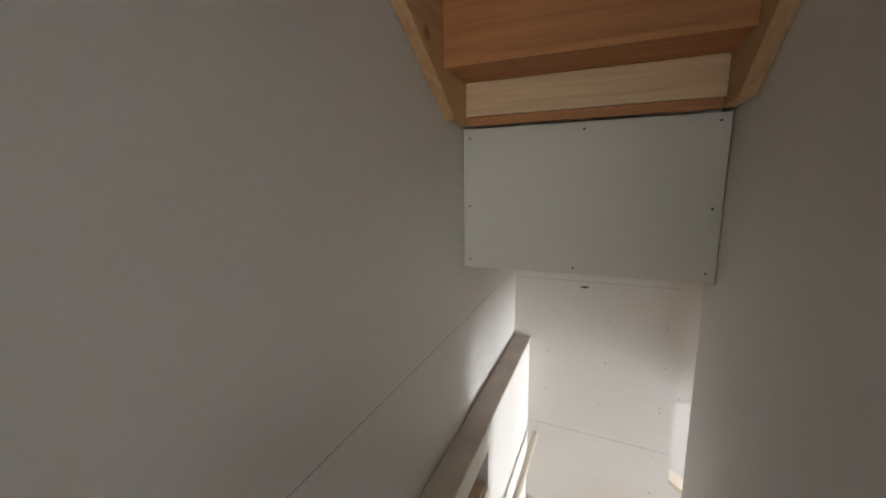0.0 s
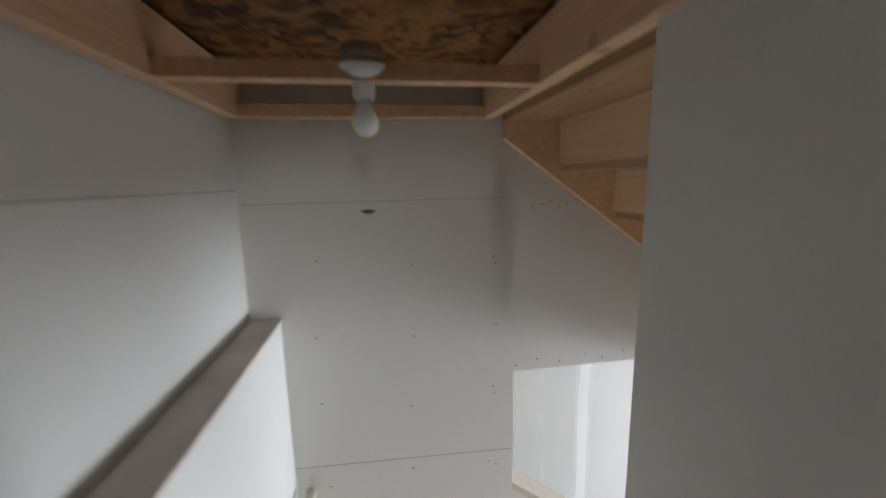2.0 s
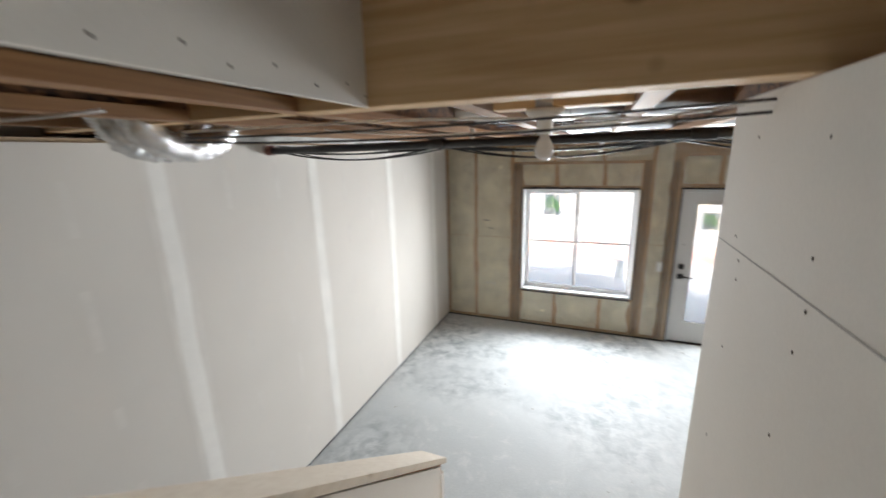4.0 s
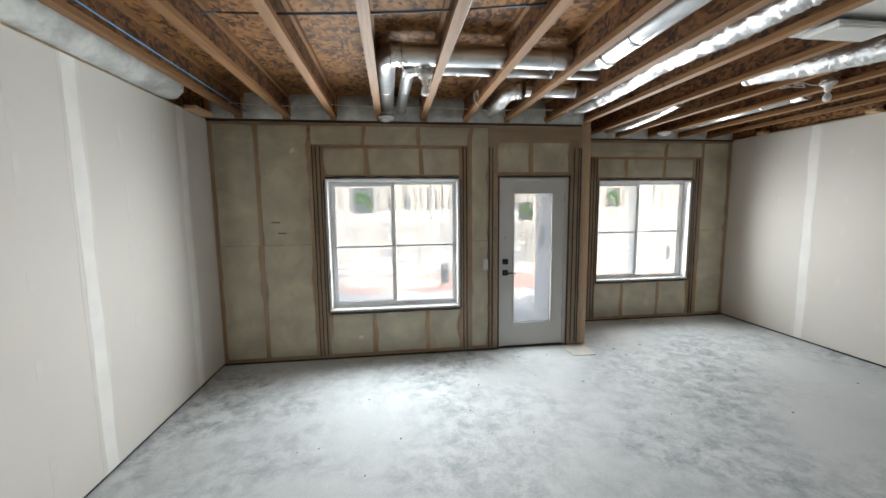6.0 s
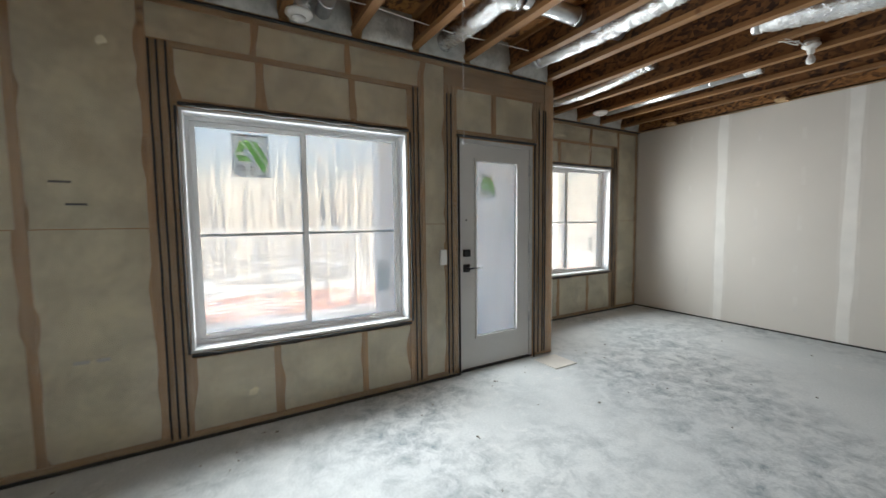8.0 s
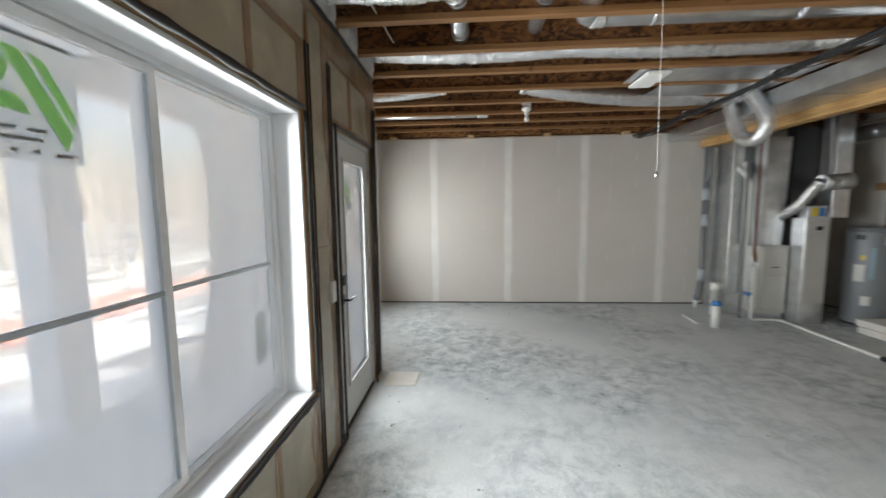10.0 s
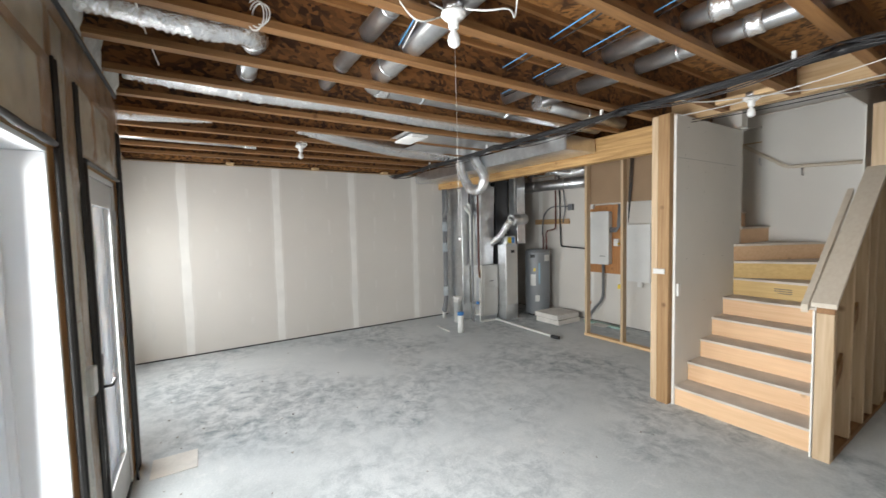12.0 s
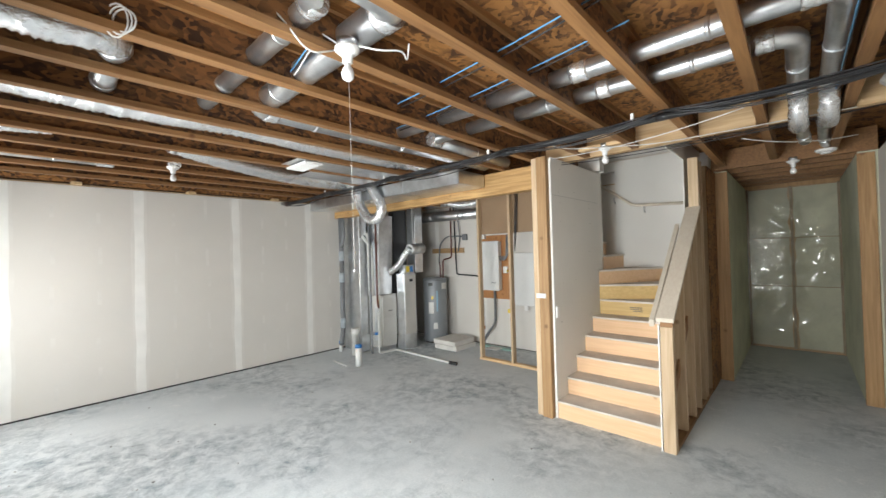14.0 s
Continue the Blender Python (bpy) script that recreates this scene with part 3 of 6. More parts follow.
f_plates = [(4.32, 7.09, 2.66, 2.70), (4.32, 7.09, 0, 0.045), (4.80, 6.60, 2.42, 2.46), (4.94, 6.46, 2.115, 2.155), (4.94, 6.46, 0.56, 0.597)]
wall_alcove = film_wall("wall_alcove", 0.895, (4.32, 7.3), [(4.944, 6.455, 0.60, 2.112)], f_studs, f_batts, f_plates,
                        "stud wall of the alcove with insulation behind clear film")
structure("wall_return", boxes((4.12, 0.2, 0, 4.32, 1.1, 3.0)), WRAPPED, "short return wall between door wall and alcove", "wall")
for name, y, rows in (("north", -0.022, [(0.0, 4.19, 2.70)]), ("alcove", 0.873, [(4.32, 7.09, 2.70)])):
    for a, b, z in rows:
        structure("trim", tube([(a + (b - a) * i / 24, y, z + 0.004 * noise.noise(Vector((i * 1.7, y, 0)))) for i in range(25)], 0.011, 6), SEALANT,
                  "black sealant bead along the top plate", "sealant bead")
structure("trim", tube([(3.18 * i / 20, -0.02, 0.008) for i in range(21)], 0.012, 6), SEALANT, "black sealant bead along the bottom plate", "sealant bead")
structure("trim", tube([(4.32 + 2.77 * i / 20, 0.874, 0.008) for i in range(21)], 0.012, 6), SEALANT, "black sealant bead along the bottom plate", "sealant bead")


def drywall(name, axis, face, out, run, z0, z1, seams, label, thick=0.2, sheet=DRYWALL, patches=True):
    """A wall of upright drywall sheets with taped joints. face: its plane; out: +1 or -1, the way it faces."""
    back = face - out * thick
    lo, hi = sorted(run)

    def slab(a, b, c, d, near, far):
        return (near, a, c, far, b, d) if axis == "x" else (a, near, c, b, far, d)
    def ordered(r):
        return (min(r[0], r[3]), min(r[1], r[4]), min(r[2], r[5]), max(r[0], r[3]), max(r[1], r[4]), max(r[2], r[5]))
    wall = structure(name, boxes(ordered(slab(lo, hi, 0, z1 + 0.02, face - out * 0.014, back))), LUMBER_Z, label, "wall")
    cuts = [lo, *[s for s in sorted(seams) if lo < s < hi], hi]
    for a, b in zip(cuts, cuts[1:]):
        part("drywall_sheet", boxes(ordered(slab(a + 0.001, b - 0.001, z0, z1, face, face - out * 0.0125))), sheet, wall)
        if patches and b - a > 0.8:
            for f in (0.333, 0.667):
                for k in range(5):
                    zc, hh = z0 + 0.3 + k * 0.52 + random.uniform(-.1, .1), random.uniform(0.05, 0.16)
                    c = a + (b - a) * f + random.uniform(-0.02, 0.02)
                    if zc + hh < z1:
                        part("screw_patch", boxes(ordered(slab(c - 0.02, c + 0.02, zc - hh, zc + hh, face + out * 0.0006, face))), MUD2, wall)
    for s in cuts[1:-1]:
        for wide, lift, m in ((0.085, 0.0008, MUD3), (0.052, 0.0018, MUD)):
            n, edge = 24, []
            for i in range(n + 1):
                z = z0 + (z1 - z0) * i / n
                edge.append((z, wide + 0.016 * noise.noise(Vector((s * 3, i * 0.33, wide * 90))), wide + 0.016 * noise.noise(Vector((s * 5, i * 0.33, wide * 70)))))
            ring = [(s - w, z) for z, w, _ in edge] + [(s + w, z) for z, _, w in edge[::-1]]
            a, b = sorted((face + out * lift, face))
            part("joint_strip", prism(ring, "x" if axis == "x" else "y", a, b), m, wall)
    # black strip paints in the shade of the open gap below the sheets
    part("gap_shade_strip", boxes(ordered(slab(lo, hi, 0.0, z0 + 0.004, face - out * 0.004, face - out * 0.0135))), SEALANT, wall, "black strip standing in for the shaded gap under the sheets")
    return wall


MUD3 = mat("feathered_compound", (0.735, 0.703, 0.655), 0.85, vary=0.03, scale=5, fine=90, bump=0.03)
MUD2 = mat("thin_compound", (0.72, 0.687, 0.64), 0.85, vary=0.03, scale=8, fine=90, bump=0.03)
drywall("wall_west", "x", 0.0, 1, (-6.58, 0.0), 0.02, TOP, [-0.55, -1.787, -3.044, -4.27, -5.49], "pale grey drywall wall with taped and filled vertical joints")
drywall("wall_east", "x", EAST, -1, (-6.43, 0.895), 0.02, TOP, [-0.295, -1.504, -2.71, -3.92, -5.13], "pale grey drywall wall with whitish vertical joint strips")
drywall("wall_south", "y", SOUTH, 1, (2.62, EAST), 0.014, TOP, [3.9, 5.1, 6.3], "unpainted drywall wall behind the furnace and panels", patches=False)

# corridor walls with film
structure("wall_corridor_east", boxes((1.30, -9.04, 0, 1.42, -6.66, 2.72)), PALE_BATT, "insulated corridor wall behind shiny film", "wall")
# hidden wall, added to stop sun leaking in above the corridor wall
structure("wall_corridor_sun_block", boxes((1.46, -9.25, 0, 1.56, -6.75, 2.978)), STAIR_DRYWALL, "added unseen wall stopping a sun leak over the corridor", "wall")
structure("wall_corridor_west", boxes((-0.2, -9.04, 0, 0.145, -6.58, 2.72)), PALE_BATT, "insulated corridor wall behind shiny film", "wall")
corr = structure("wall_corridor_end", boxes((-0.2, -9.25, 0, 1.5, -9.05, 3.0)), WRAPPED, "corridor end wall of pale insulation behind crinkled film", "wall")
for k, (a, b) in enumerate(((0.147, 0.69), (0.74, 1.298))):
    for j, (c, d) in enumerate(((0.04, 1.05), (1.05, 1.85), (1.85, 2.68))):
        m = pillow(a, b, c, d, 0, 0.03, k * 9 + j, 8, 10)
        for v in m.verts:
            v.co.y = -9.045 - v.co.y
        part("insulation_batt", m, PALE_BATT, corr)
part("stud", soft_box(0.695, -9.05, 0.02, 0.735, -9.012, 2.7), CARDBOARD, corr)
for x in (0.147, 1.262):
    part("stud", soft_box(x, -9.05, 0.02, x + 0.03, -9.014, 2.7), CARDBOARD, corr)


def creased_sheet(x0, x1, z0, z1, y, staples, seed):
    """Stretched film facing +y with sharp creases running out from its staples."""
    creases = crease_lines(staples, random.Random(seed), 12, (0.12, 0.42), (0.007, 0.016), (0.018, 0.042))
    bm = bmesh.new()
    nx, nz = int((x1 - x0) / 0.014), int((z1 - z0) / 0.018)
    rows = []
    for j in range(nz + 1):
        row = []
        for i in range(nx + 1):
            x, z = x0 + (x1 - x0) * i / nx, z0 + (z1 - z0) * j / nz
            h = 0.055 * (x - x0) / (x1 - x0) + 0.0025 * noise.noise(Vector((x * 5, z * 4, seed)))
            h += crease_height(creases, x, z)
            row.append(bm.verts.new((x, y + h, z)))
        rows.append(row)
    for j in range(nz):
        for i in range(nx):
            bm.faces.new((rows[j][i], rows[j + 1][i], rows[j + 1][i + 1], rows[j][i + 1])).smooth = True
    return bm


part("vapour_film", creased_sheet(0.15, 1.295, 0.02, 2.69, -9.0, [(0.715, z) for z in (0.35, 0.8, 1.05, 1.3, 1.5, 1.75, 2.0, 2.3)] + [(0.3, 1.35), (0.34, 1.7), (1.1, 0.8)], 3), FILM_TIGHT, corr, "creased clear plastic film with shiny folds")
for z in (1.05, 1.85):
    part("batt_joint", soft_box(0.15, -9.022, z - 0.006, 1.29, -9.016, z + 0.006, 0.002), CARDBOARD, corr)
for side, x0, x1 in (("east", 1.292, 1.428), ("west", 0.02, 0.155)):
    y = -6.655 if side == "east" else -6.575
    structure("trim", soft_box(x0, y, 0.0, x1, y + 0.02, 2.70, 0.004), END_STUD, "wooden end stud of the corridor wall", "stud")

# stair enclosure
wall_stair_east = structure("wall_stair_east", boxes((EX + 0.014, -5.50, 0, 2.66, -4.24, CEIL)), LUMBER_Z, "wall beside the stair, drywall on studs", "wall")
part("drywall_sheet", boxes((EX, -5.61, 0, EX + 0.013, -4.235, 1.12)), STAIR_DRYWALL, wall_stair_east)
part("drywall_sheet", boxes((EX, -5.61, 1.1203, EX + 0.013, -4.235, 2.3397)), STAIR_DRYWALL, wall_stair_east)
part("drywall_sheet", boxes((EX, -5.61, 2.340, EX + 0.013, -4.235, CEIL - 0.005)), STAIR_DRYWALL, wall_stair_east)
part("corner_edge", boxes((EX + 0.001, -4.235, 0.0, EX + 0.022, -4.228, CEIL - 0.02)), MUD, wall_stair_east)
part("end_stud", soft_box(EX + 0.150, -4.24, 0.0, EX + 0.21, -4.195, CEIL), LUMBER_Z, wall_stair_east)
part("end_stud", soft_box(EX + 0.03, -4.24, 0.0, EX + 0.138, -4.17, CEIL), END_STUD, wall_stair_east)
# the doorway gap is unseen, cut only to let the hall fill lamp through
structure("wall_upper_north", prism([(EX, 1.30), (4.45, 2.78), (5.95, 2.78), (5.95, 5.05), (6.85, 5.05), (6.85, 2.78), (7.0, 2.78), (7.0, 5.6), (2.49, 5.6), (2.49, 2.745), (EX, 2.745)], "y", -5.64, -5.627), STAIR_DRYWALL, "grey drywall wall beside the upper stair run", "wall")
structure("wall_upper_core", boxes((2.491, -5.626, 2.76, 5.95, -5.50, 5.6), (6.85, -5.626, 2.76, 7.0, -5.50, 5.6), (5.95, -5.626, 5.05, 6.85, -5.50, 5.6)), STAIR_DRYWALL, "core of the wall beside the upper stair run", "wall")
wall_ss = structure("wall_stair_south", boxes((WX - 0.1, -6.75, 0, 7.0, -6.54, 5.6), (WX, -6.54, 0, 2.62, SOUTH, 3.035), (2.62, -6.54, 2.9, 4.5, SOUTH, 3.035)), STAIR_DRYWALL,
                    "grey drywall stair wall with a lower part standing proud", "wall")
part("ledge_cap", soft_box(WX + 0.002, -6.538, 3.035, 4.4, -6.425, 3.05), TREAD_WOOD, wall_ss, "greyish brown wooden ledge cap")
# west stair wall with a sloped half wall below an opening
prof = [(-6.54, 0.0), (-5.524, 0.0), (-5.524, 2.738), (-4.69, 2.738), (-4.69, 5.6), (-6.54, 5.6)]
wall_sw = structure("wall_stair_west", prism(prof, "x", WX - 0.012, WX), STAIR_DRYWALL, "grey drywall wall along the stair, open above a sloped half wall", "wall")
half = thing("half_wall", 1.5, -4.9, 0, "sloped half wall of bare studs with a wooden cap beside the stair", "half wall")
W0, W1 = 1.435, HX - 0.013


def capz(y):
    return 1.12 + (y + 4.20) * (2.15 - 1.12) / (-5.524 + 4.20)


part("inner_sheet", prism([(-5.523, 0.0), (-4.20, 0.0), (-4.20, 1.12), (-5.523, 2.15)], "x", HX - 0.012, HX), STAIR_DRYWALL, half, "grey drywall sheet")
part("newel", soft_box(W0, -4.24, 0.0, W1, -4.165, 1.07, 0.004), LUMBER_Z, half)
part("bottom_plate", soft_box(W0, -6.54, 0, W1, -4.245, 0.038), LUMBER_Y_DIM, half)
for y in (-4.62, -5.02, -5.30):
    part("stud", soft_box(W0, y - 0.038, 0.04, W1, y, capz(y) - 0.03), LUMBER_Z, half)
part("brace", prism([(-4.25, 0.25), (-4.25, 0.38), (-5.25, 1.25), (-5.25, 1.12)], "x", 1.48, 1.50), LUMBER_Y_DIM, half)
part("sloped_plate", prism([(-4.17, 1.07), (-4.17, 1.108), (-5.52, 2.143), (-5.52, 2.105)], "x", W0, W1), LUMBER_Y_DIM, half)
part("cap", prism([(-4.155, 1.112), (-4.155, 1.145), (-5.53, 2.195), (-5.53, 2.162)], "x", W0 - 0.012, HX + 0.014), CAPPED, half, "pale wooden cap board")
part("trim_edge", boxes((HX - 0.006, -4.205, 0, HX + 0.004, -4.17, 1.08)), MUD, half)
for y in (-5.60, -5.72, -6.05, -6.40):
    part("stud", soft_box(W0, y - 0.038, 0.04, W1, y, CEIL - 0.02), LUMBER_Z, half)
part("post", soft_box(W0, -5.60, 2.12, W1, -5.53, CEIL, 0.003), LUMBER_Z, half)
rail = single("stair_handrail", prism([(-4.36, 1.03), (-4.36, 1.09), (-5.50, 2.01), (-5.50, 1.95)], "x", 1.625, 1.665), CAPPED, "pale wooden handrail along the half wall", "handrail")
for y in (-4.6, -5.3):
    zc = 1.03 + (-4.36 - y) * 0.807
    part("bracket", tube(arc([(1.645, y, zc), (1.645, y, zc - 0.04), (HX, y, zc - 0.06)], 0.02), 0.006, 6), STEEL, rail, "steel rail bracket")
# closing shell above and around, added mostly out of view to keep sky out
structure("wall_upper_west", boxes((-0.2, -9.2, 3.02, WX - 0.014, -4.4, 5.6)), STAIR_DRYWALL, "added closing wall at the floor above", "wall")
structure("ceiling_upper", boxes((-0.3, -9.4, 5.6, 7.4, 1.3, 5.8)), STAIR_DRYWALL, "added ceiling closing the floor above", "ceiling")
structure("wall_upper_front", boxes((-0.2, -4.40, 3.001, 7.2, -4.28, 5.6), (7.0, -5.6, 3.001, 7.2, -4.40, 5.6)), STAIR_DRYWALL, "added closing wall at the floor above", "wall")
structure("wall_upper_east", boxes((7.0, -6.75, 3.0, 7.2, -5.6, 3.5), (7.0, -6.75, 5.1, 7.2, -5.6, 5.6), (7.0, -6.75, 3.5, 7.2, -6.5, 5.1), (7.0, -5.7, 3.5, 7.2, -5.6, 5.1)), STAIR_DRYWALL,
          "end wall of the upper hall", "wall")
# sheet added out of view so no sun enters the east opening
structure("hall_sun_block", boxes((7.06, -6.5, 3.5, 7.08, -5.7, 5.1)), STAIR_DRYWALL, "added pale sheet blocking sun at the unseen hall opening", "window blind")
structure("wall_mech_south_end", boxes((2.62, -6.75, 0, 7.4, SOUTH - 0.2, 3.0)), LUMBER_Z, "outer wall behind the mechanical corner", "wall")
structure("wall_foundation_west", boxes((-0.35, -9.3, 0, -0.2, 0.2, 3.0)), DRYWALL, "outer side of the west wall", "wall")
structure("wall_foundation_east", boxes((EAST + 0.2, -6.7, 0, EAST + 0.35, 1.1, 3.0)), DRYWALL, "outer side of the east wall", "wall")

# unseen upper walls, added to throw the house's shade over the patio
structure("wall_outer_upper", boxes((-0.35, 0.0, 3.01, 4.30, 0.2, 5.6), (4.30, 0.9, 3.01, 7.4, 1.1, 5.6), (7.2, -4.28, 3.01, 7.4, 0.9, 5.6), (4.10, 0.2, 3.01, 4.30, 0.9, 5.6)), SIDING,
          "added unseen outer wall above, keeping sun off the patio", "wall")

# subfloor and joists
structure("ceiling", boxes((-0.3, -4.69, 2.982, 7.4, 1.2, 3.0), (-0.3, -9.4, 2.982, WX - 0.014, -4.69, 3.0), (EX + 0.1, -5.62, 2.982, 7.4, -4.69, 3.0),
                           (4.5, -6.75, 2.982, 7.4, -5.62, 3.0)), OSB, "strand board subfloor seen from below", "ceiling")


def joist(x, y0, y1, name="floor_joist"):
    j = thing(name, x, (y0 + y1) / 2, CEIL, "wooden I joist with brown strand board web under the subfloor", "floor joist", "ceiling joists")
    part("bottom_flange", boxes((x - 0.032, y0, CEIL, x + 0.032, y1, CEIL + 0.038)), LUMBER_Y_DIM, j)
    part("web", boxes((x - 0.006, y0, CEIL + 0.037, x + 0.006, y1, 2.945)), OSB_WEB_DIM, j)
    part("top_flange", boxes((x - 0.032, y0, 2.944, x + 0.032, y1, 2.981)), LUMBER_Y_DIM, j)


JX = [0.34 + 0.487 * k for k in range(14)]
for x in JX:
    north = 0.0 if x < 4.3 else 0.895
    if WX < x < EX + 0.1:
        joist(x, -4.60, north)
    elif WX < x < 4.5:
        joist(x, -5.49, north)
    else:
        joist(x, -6.42, north)
header = thing("stair_header", 2.1, -4.64, CEIL, "pale laminated wooden header over the stair opening", "header beam")
for a, b in ((-4.695, -4.646), (-4.645, -4.60)):
    part("ply", soft_box(1.33, a, CEIL - 0.002, 2.95, b, 3.016, 0.003), LUMBER_X, header)
for a, b in ((0.0, 0.30), (0.38, 0.79), (0.87, 1.27)):
    single("blocking", soft_box(a, -4.68, CEIL, b, -4.61, 2.98), LUMBER_X, "wooden blocking between joists", "blocking", "blocking")
beam = single("support_beam", soft_box(2.75, -4.58, 2.462, 7.09, -4.46, CEIL - 0.002), BEAM_WOOD, "long laminated yellow pine beam under the joists", "beam")
# rim insulation between joists
edges = [0.0, *JX]
for a, b in zip(edges, edges[1:] + [EAST]):
    y = 0.0 if b < 4.4 else 0.895
    a2, b2 = a + 0.03, b - 0.03
    m = pillow(a2, b2, 2.715, 2.985, y - 0.03, 0.05, a, 6, 5)
    single("rim_insulation", m, FOAM, "pale insulation stuffed between joists at the rim", "insulation", "rim insulation")
for k in range(6):
    y = -6.57 - 0.42 * k
    # darkened lumber again, its colour carrying the dimness over the corridor
    single("corridor_joist", boxes((0.0, y - 0.03, 2.72, 1.45, y + 0.03, 2.97)), LUMBER_Y_DIM, "wooden joist over the corridor", "joist", "corridor joists")
structure("trim", boxes((1.424, -6.655, 0.02, 1.434, -6.02, 2.71)), OSB, "strand board closing the back of the stair wall", "strand board")
structure("wall_rim", boxes((-0.2, -4.6, 2.74, -0.02, 0.2, 3.0), (EAST + 0.02, -6.6, 2.74, 7.4, 1.1, 3.0)), OSB, "rim board", "wall")


# loose insulation along the west rim and nailers over the drywall
bm = bmesh.new()
rows = []
for j in range(121):
    y = -0.75 - 3.75 * j / 120
    rows.append([bm.verts.new((max(0.0, x + 0.07 * noise.noise(Vector((x * 9, y * 5.3, z * 9))) * (x > 0)), y, z + 0.05 * noise.noise(Vector((x * 8 + 3, y * 5.1, z * 3))) * (x > 0)))
                 for x, z in ((0.0, 2.715), (0.09, 2.73), (0.17, 2.79), (0.17, 2.90), (0.06, 2.97), (0.0, 2.98))])
for a, b in zip(rows, rows[1:]):
    for i in range(5):
        bm.faces.new((a[i], a[i + 1], b[i + 1], b[i])).smooth = True
single("rim_insulation", bm, FOAM, "pale loose insulation along the west rim", "insulation", "rim insulation")
for x0, x1, y in ((0.0, 0.12, -0.42), (6.98, 7.09, 0.35), (6.98, 7.09, -0.9), (6.98, 7.09, -2.1), (6.98, 7.09, -3.3)):
    single("nailer_block", soft_box(x0, y - 0.05, TOP + 0.004, x1, y + (0.30 if x0 == 0 else 0.05), CEIL - 0.002), LUMBER_X, "short wooden nailer over the drywall edge", "nailer", "nailers")

# ---- lower stair: five straight steps, three winders, then the run to the floor above ----
RISE, RUN, Y0 = 0.185, 0.245, -4.24
stair = thing("staircase", 2.05, -4.3, 0, "unfinished wooden stair with dusty treads and orange pine risers", "stairs")
for k in range(5):
    y, z = Y0 - k * RUN, RISE * (k + 1)
    part("riser", soft_box(HX + 0.002, y - 0.018, z - RISE, EX - 0.002, y, z - 0.022, 0.001), RISER_WOOD, stair)
    part("tread", soft_box(HX + 0.003, y - RUN - 0.016, z - 0.022, EX - 0.003, y + 0.022, z, 0.006, 2), TREAD_WOOD, stair)
px, py = EX - 0.002, Y0 - 5 * RUN          # winder pivot
LS = SOUTH + 0.002
ring = [(WX + 0.002, py), (WX + 0.002, py - 0.57), (2.02, LS), (px, LS)]
corner = (WX + 0.002, LS)
wedges = [[(px, py), ring[0], ring[1]], [(px, py), ring[1], corner, ring[2]], [(px, py), ring[2], ring[3]]]
for k, poly in enumerate(wedges):
    z = RISE * (6 + k)
    part("winder_tread", prism(poly, "z", z - 0.022, z), TREAD_WOOD, stair)
    a, b = Vector(poly[0]), Vector(poly[1])
    d = (b - a).normalized()
    o = Vector((-d.y, d.x)) * 0.018
    part("riser", prism([a, b, b + o, a + o], "z", z - RISE, z - 0.022), (RISER_YELLOW if k < 2 else RISER_WOOD), stair)
    part("nosing", prism([a - o * 1.2, b - o * 1.2, b, a], "z", z - 0.022, z), TREAD_WOOD, stair)
for k in range(8):
    x, z = EX + k * 0.245, RISE * (9 + k)
    part("riser", soft_box(x, -6.43, z - RISE, x + 0.018, -5.622, z - 0.022, 0.001), RISER_WOOD, stair)
    part("tread", soft_box(x - 0.02, -6.43, z - 0.022, x + 0.26, -5.622, z, 0.006, 2), TREAD_WOOD, stair)
part("soffit", prism([(EX + 0.12, 1.36), (EX + 2.1, 2.86), (EX + 2.1, 2.84), (EX + 0.12, 1.34)], "y", -6.42, -5.66), CARDBOARD, stair, "brown board under the upper run")
single("hall_floor", boxes((4.49, -6.54, 2.99, 7.0, -5.62, 3.012)), OSB, "strand board floor of the upper hall", "floor")

# stair of the next storey, seen from below
over = thing("upper_staircase", 2.05, -5.1, 3.0, "pine stair of the next storey seen from below", "stairs")
for x in (WX + 0.003, EX - 0.043):
    part("stringer", prism([(-4.66, 3.02), (-4.66, 3.30), (-5.58, 3.98), (-5.58, 3.69)], "x", x, x + 0.04), RISER_WOOD, over)
# added board, dark brown so its colour supplies the recess's shade
part("riser", boxes((WX + 0.003, -4.625, 3.017, EX - 0.003, -4.605, 3.194)), CARDBOARD, over)
for k in range(5):
    y, z = -4.64 - 0.235 * k, 3.22 + 0.185 * k
    part("tread", boxes((WX + 0.044, y - 0.245, z - 0.025, EX - 0.044, y + 0.02, z)), DIM_WOOD, over)
    part("riser", boxes((WX + 0.044, y - 0.255, z, EX - 0.044, y - 0.236, z + 0.16)), RISER_WOOD, over)
plat = thing("winder_platform", 2.1, -6.0, 3.77, "pine framing of the turning steps seen from below", "stair platform")
for y0, y1 in ((-5.66, -5.62), (-6.53, -6.49)):
    part("side_board", boxes((WX + 0.004, y0, 3.76, 2.62, y1, 3.90)), RISER_WOOD, plat)
for x in (1.60, 2.08, 2.58):
    part("cross_board", boxes((x, -6.49, 3.76, x + 0.038, -5.66, 3.80)), RISER_WOOD, plat)
part("decking", boxes((WX + 0.004, -6.53, 3.93, 2.62, -5.6, 3.95)), OSB, plat)
single("drywall_panel", soft_box(2.625, -6.538, 3.765, 2.645, -5.642, 4.326, 0.002), PANEL_DW, "screwed drywall panel hanging over the stair", "drywall panel")
run2 = thing("upper_stair_run", 3.5, -6.08, 4.3, "pine stair run overhead with brown undersides", "stairs")
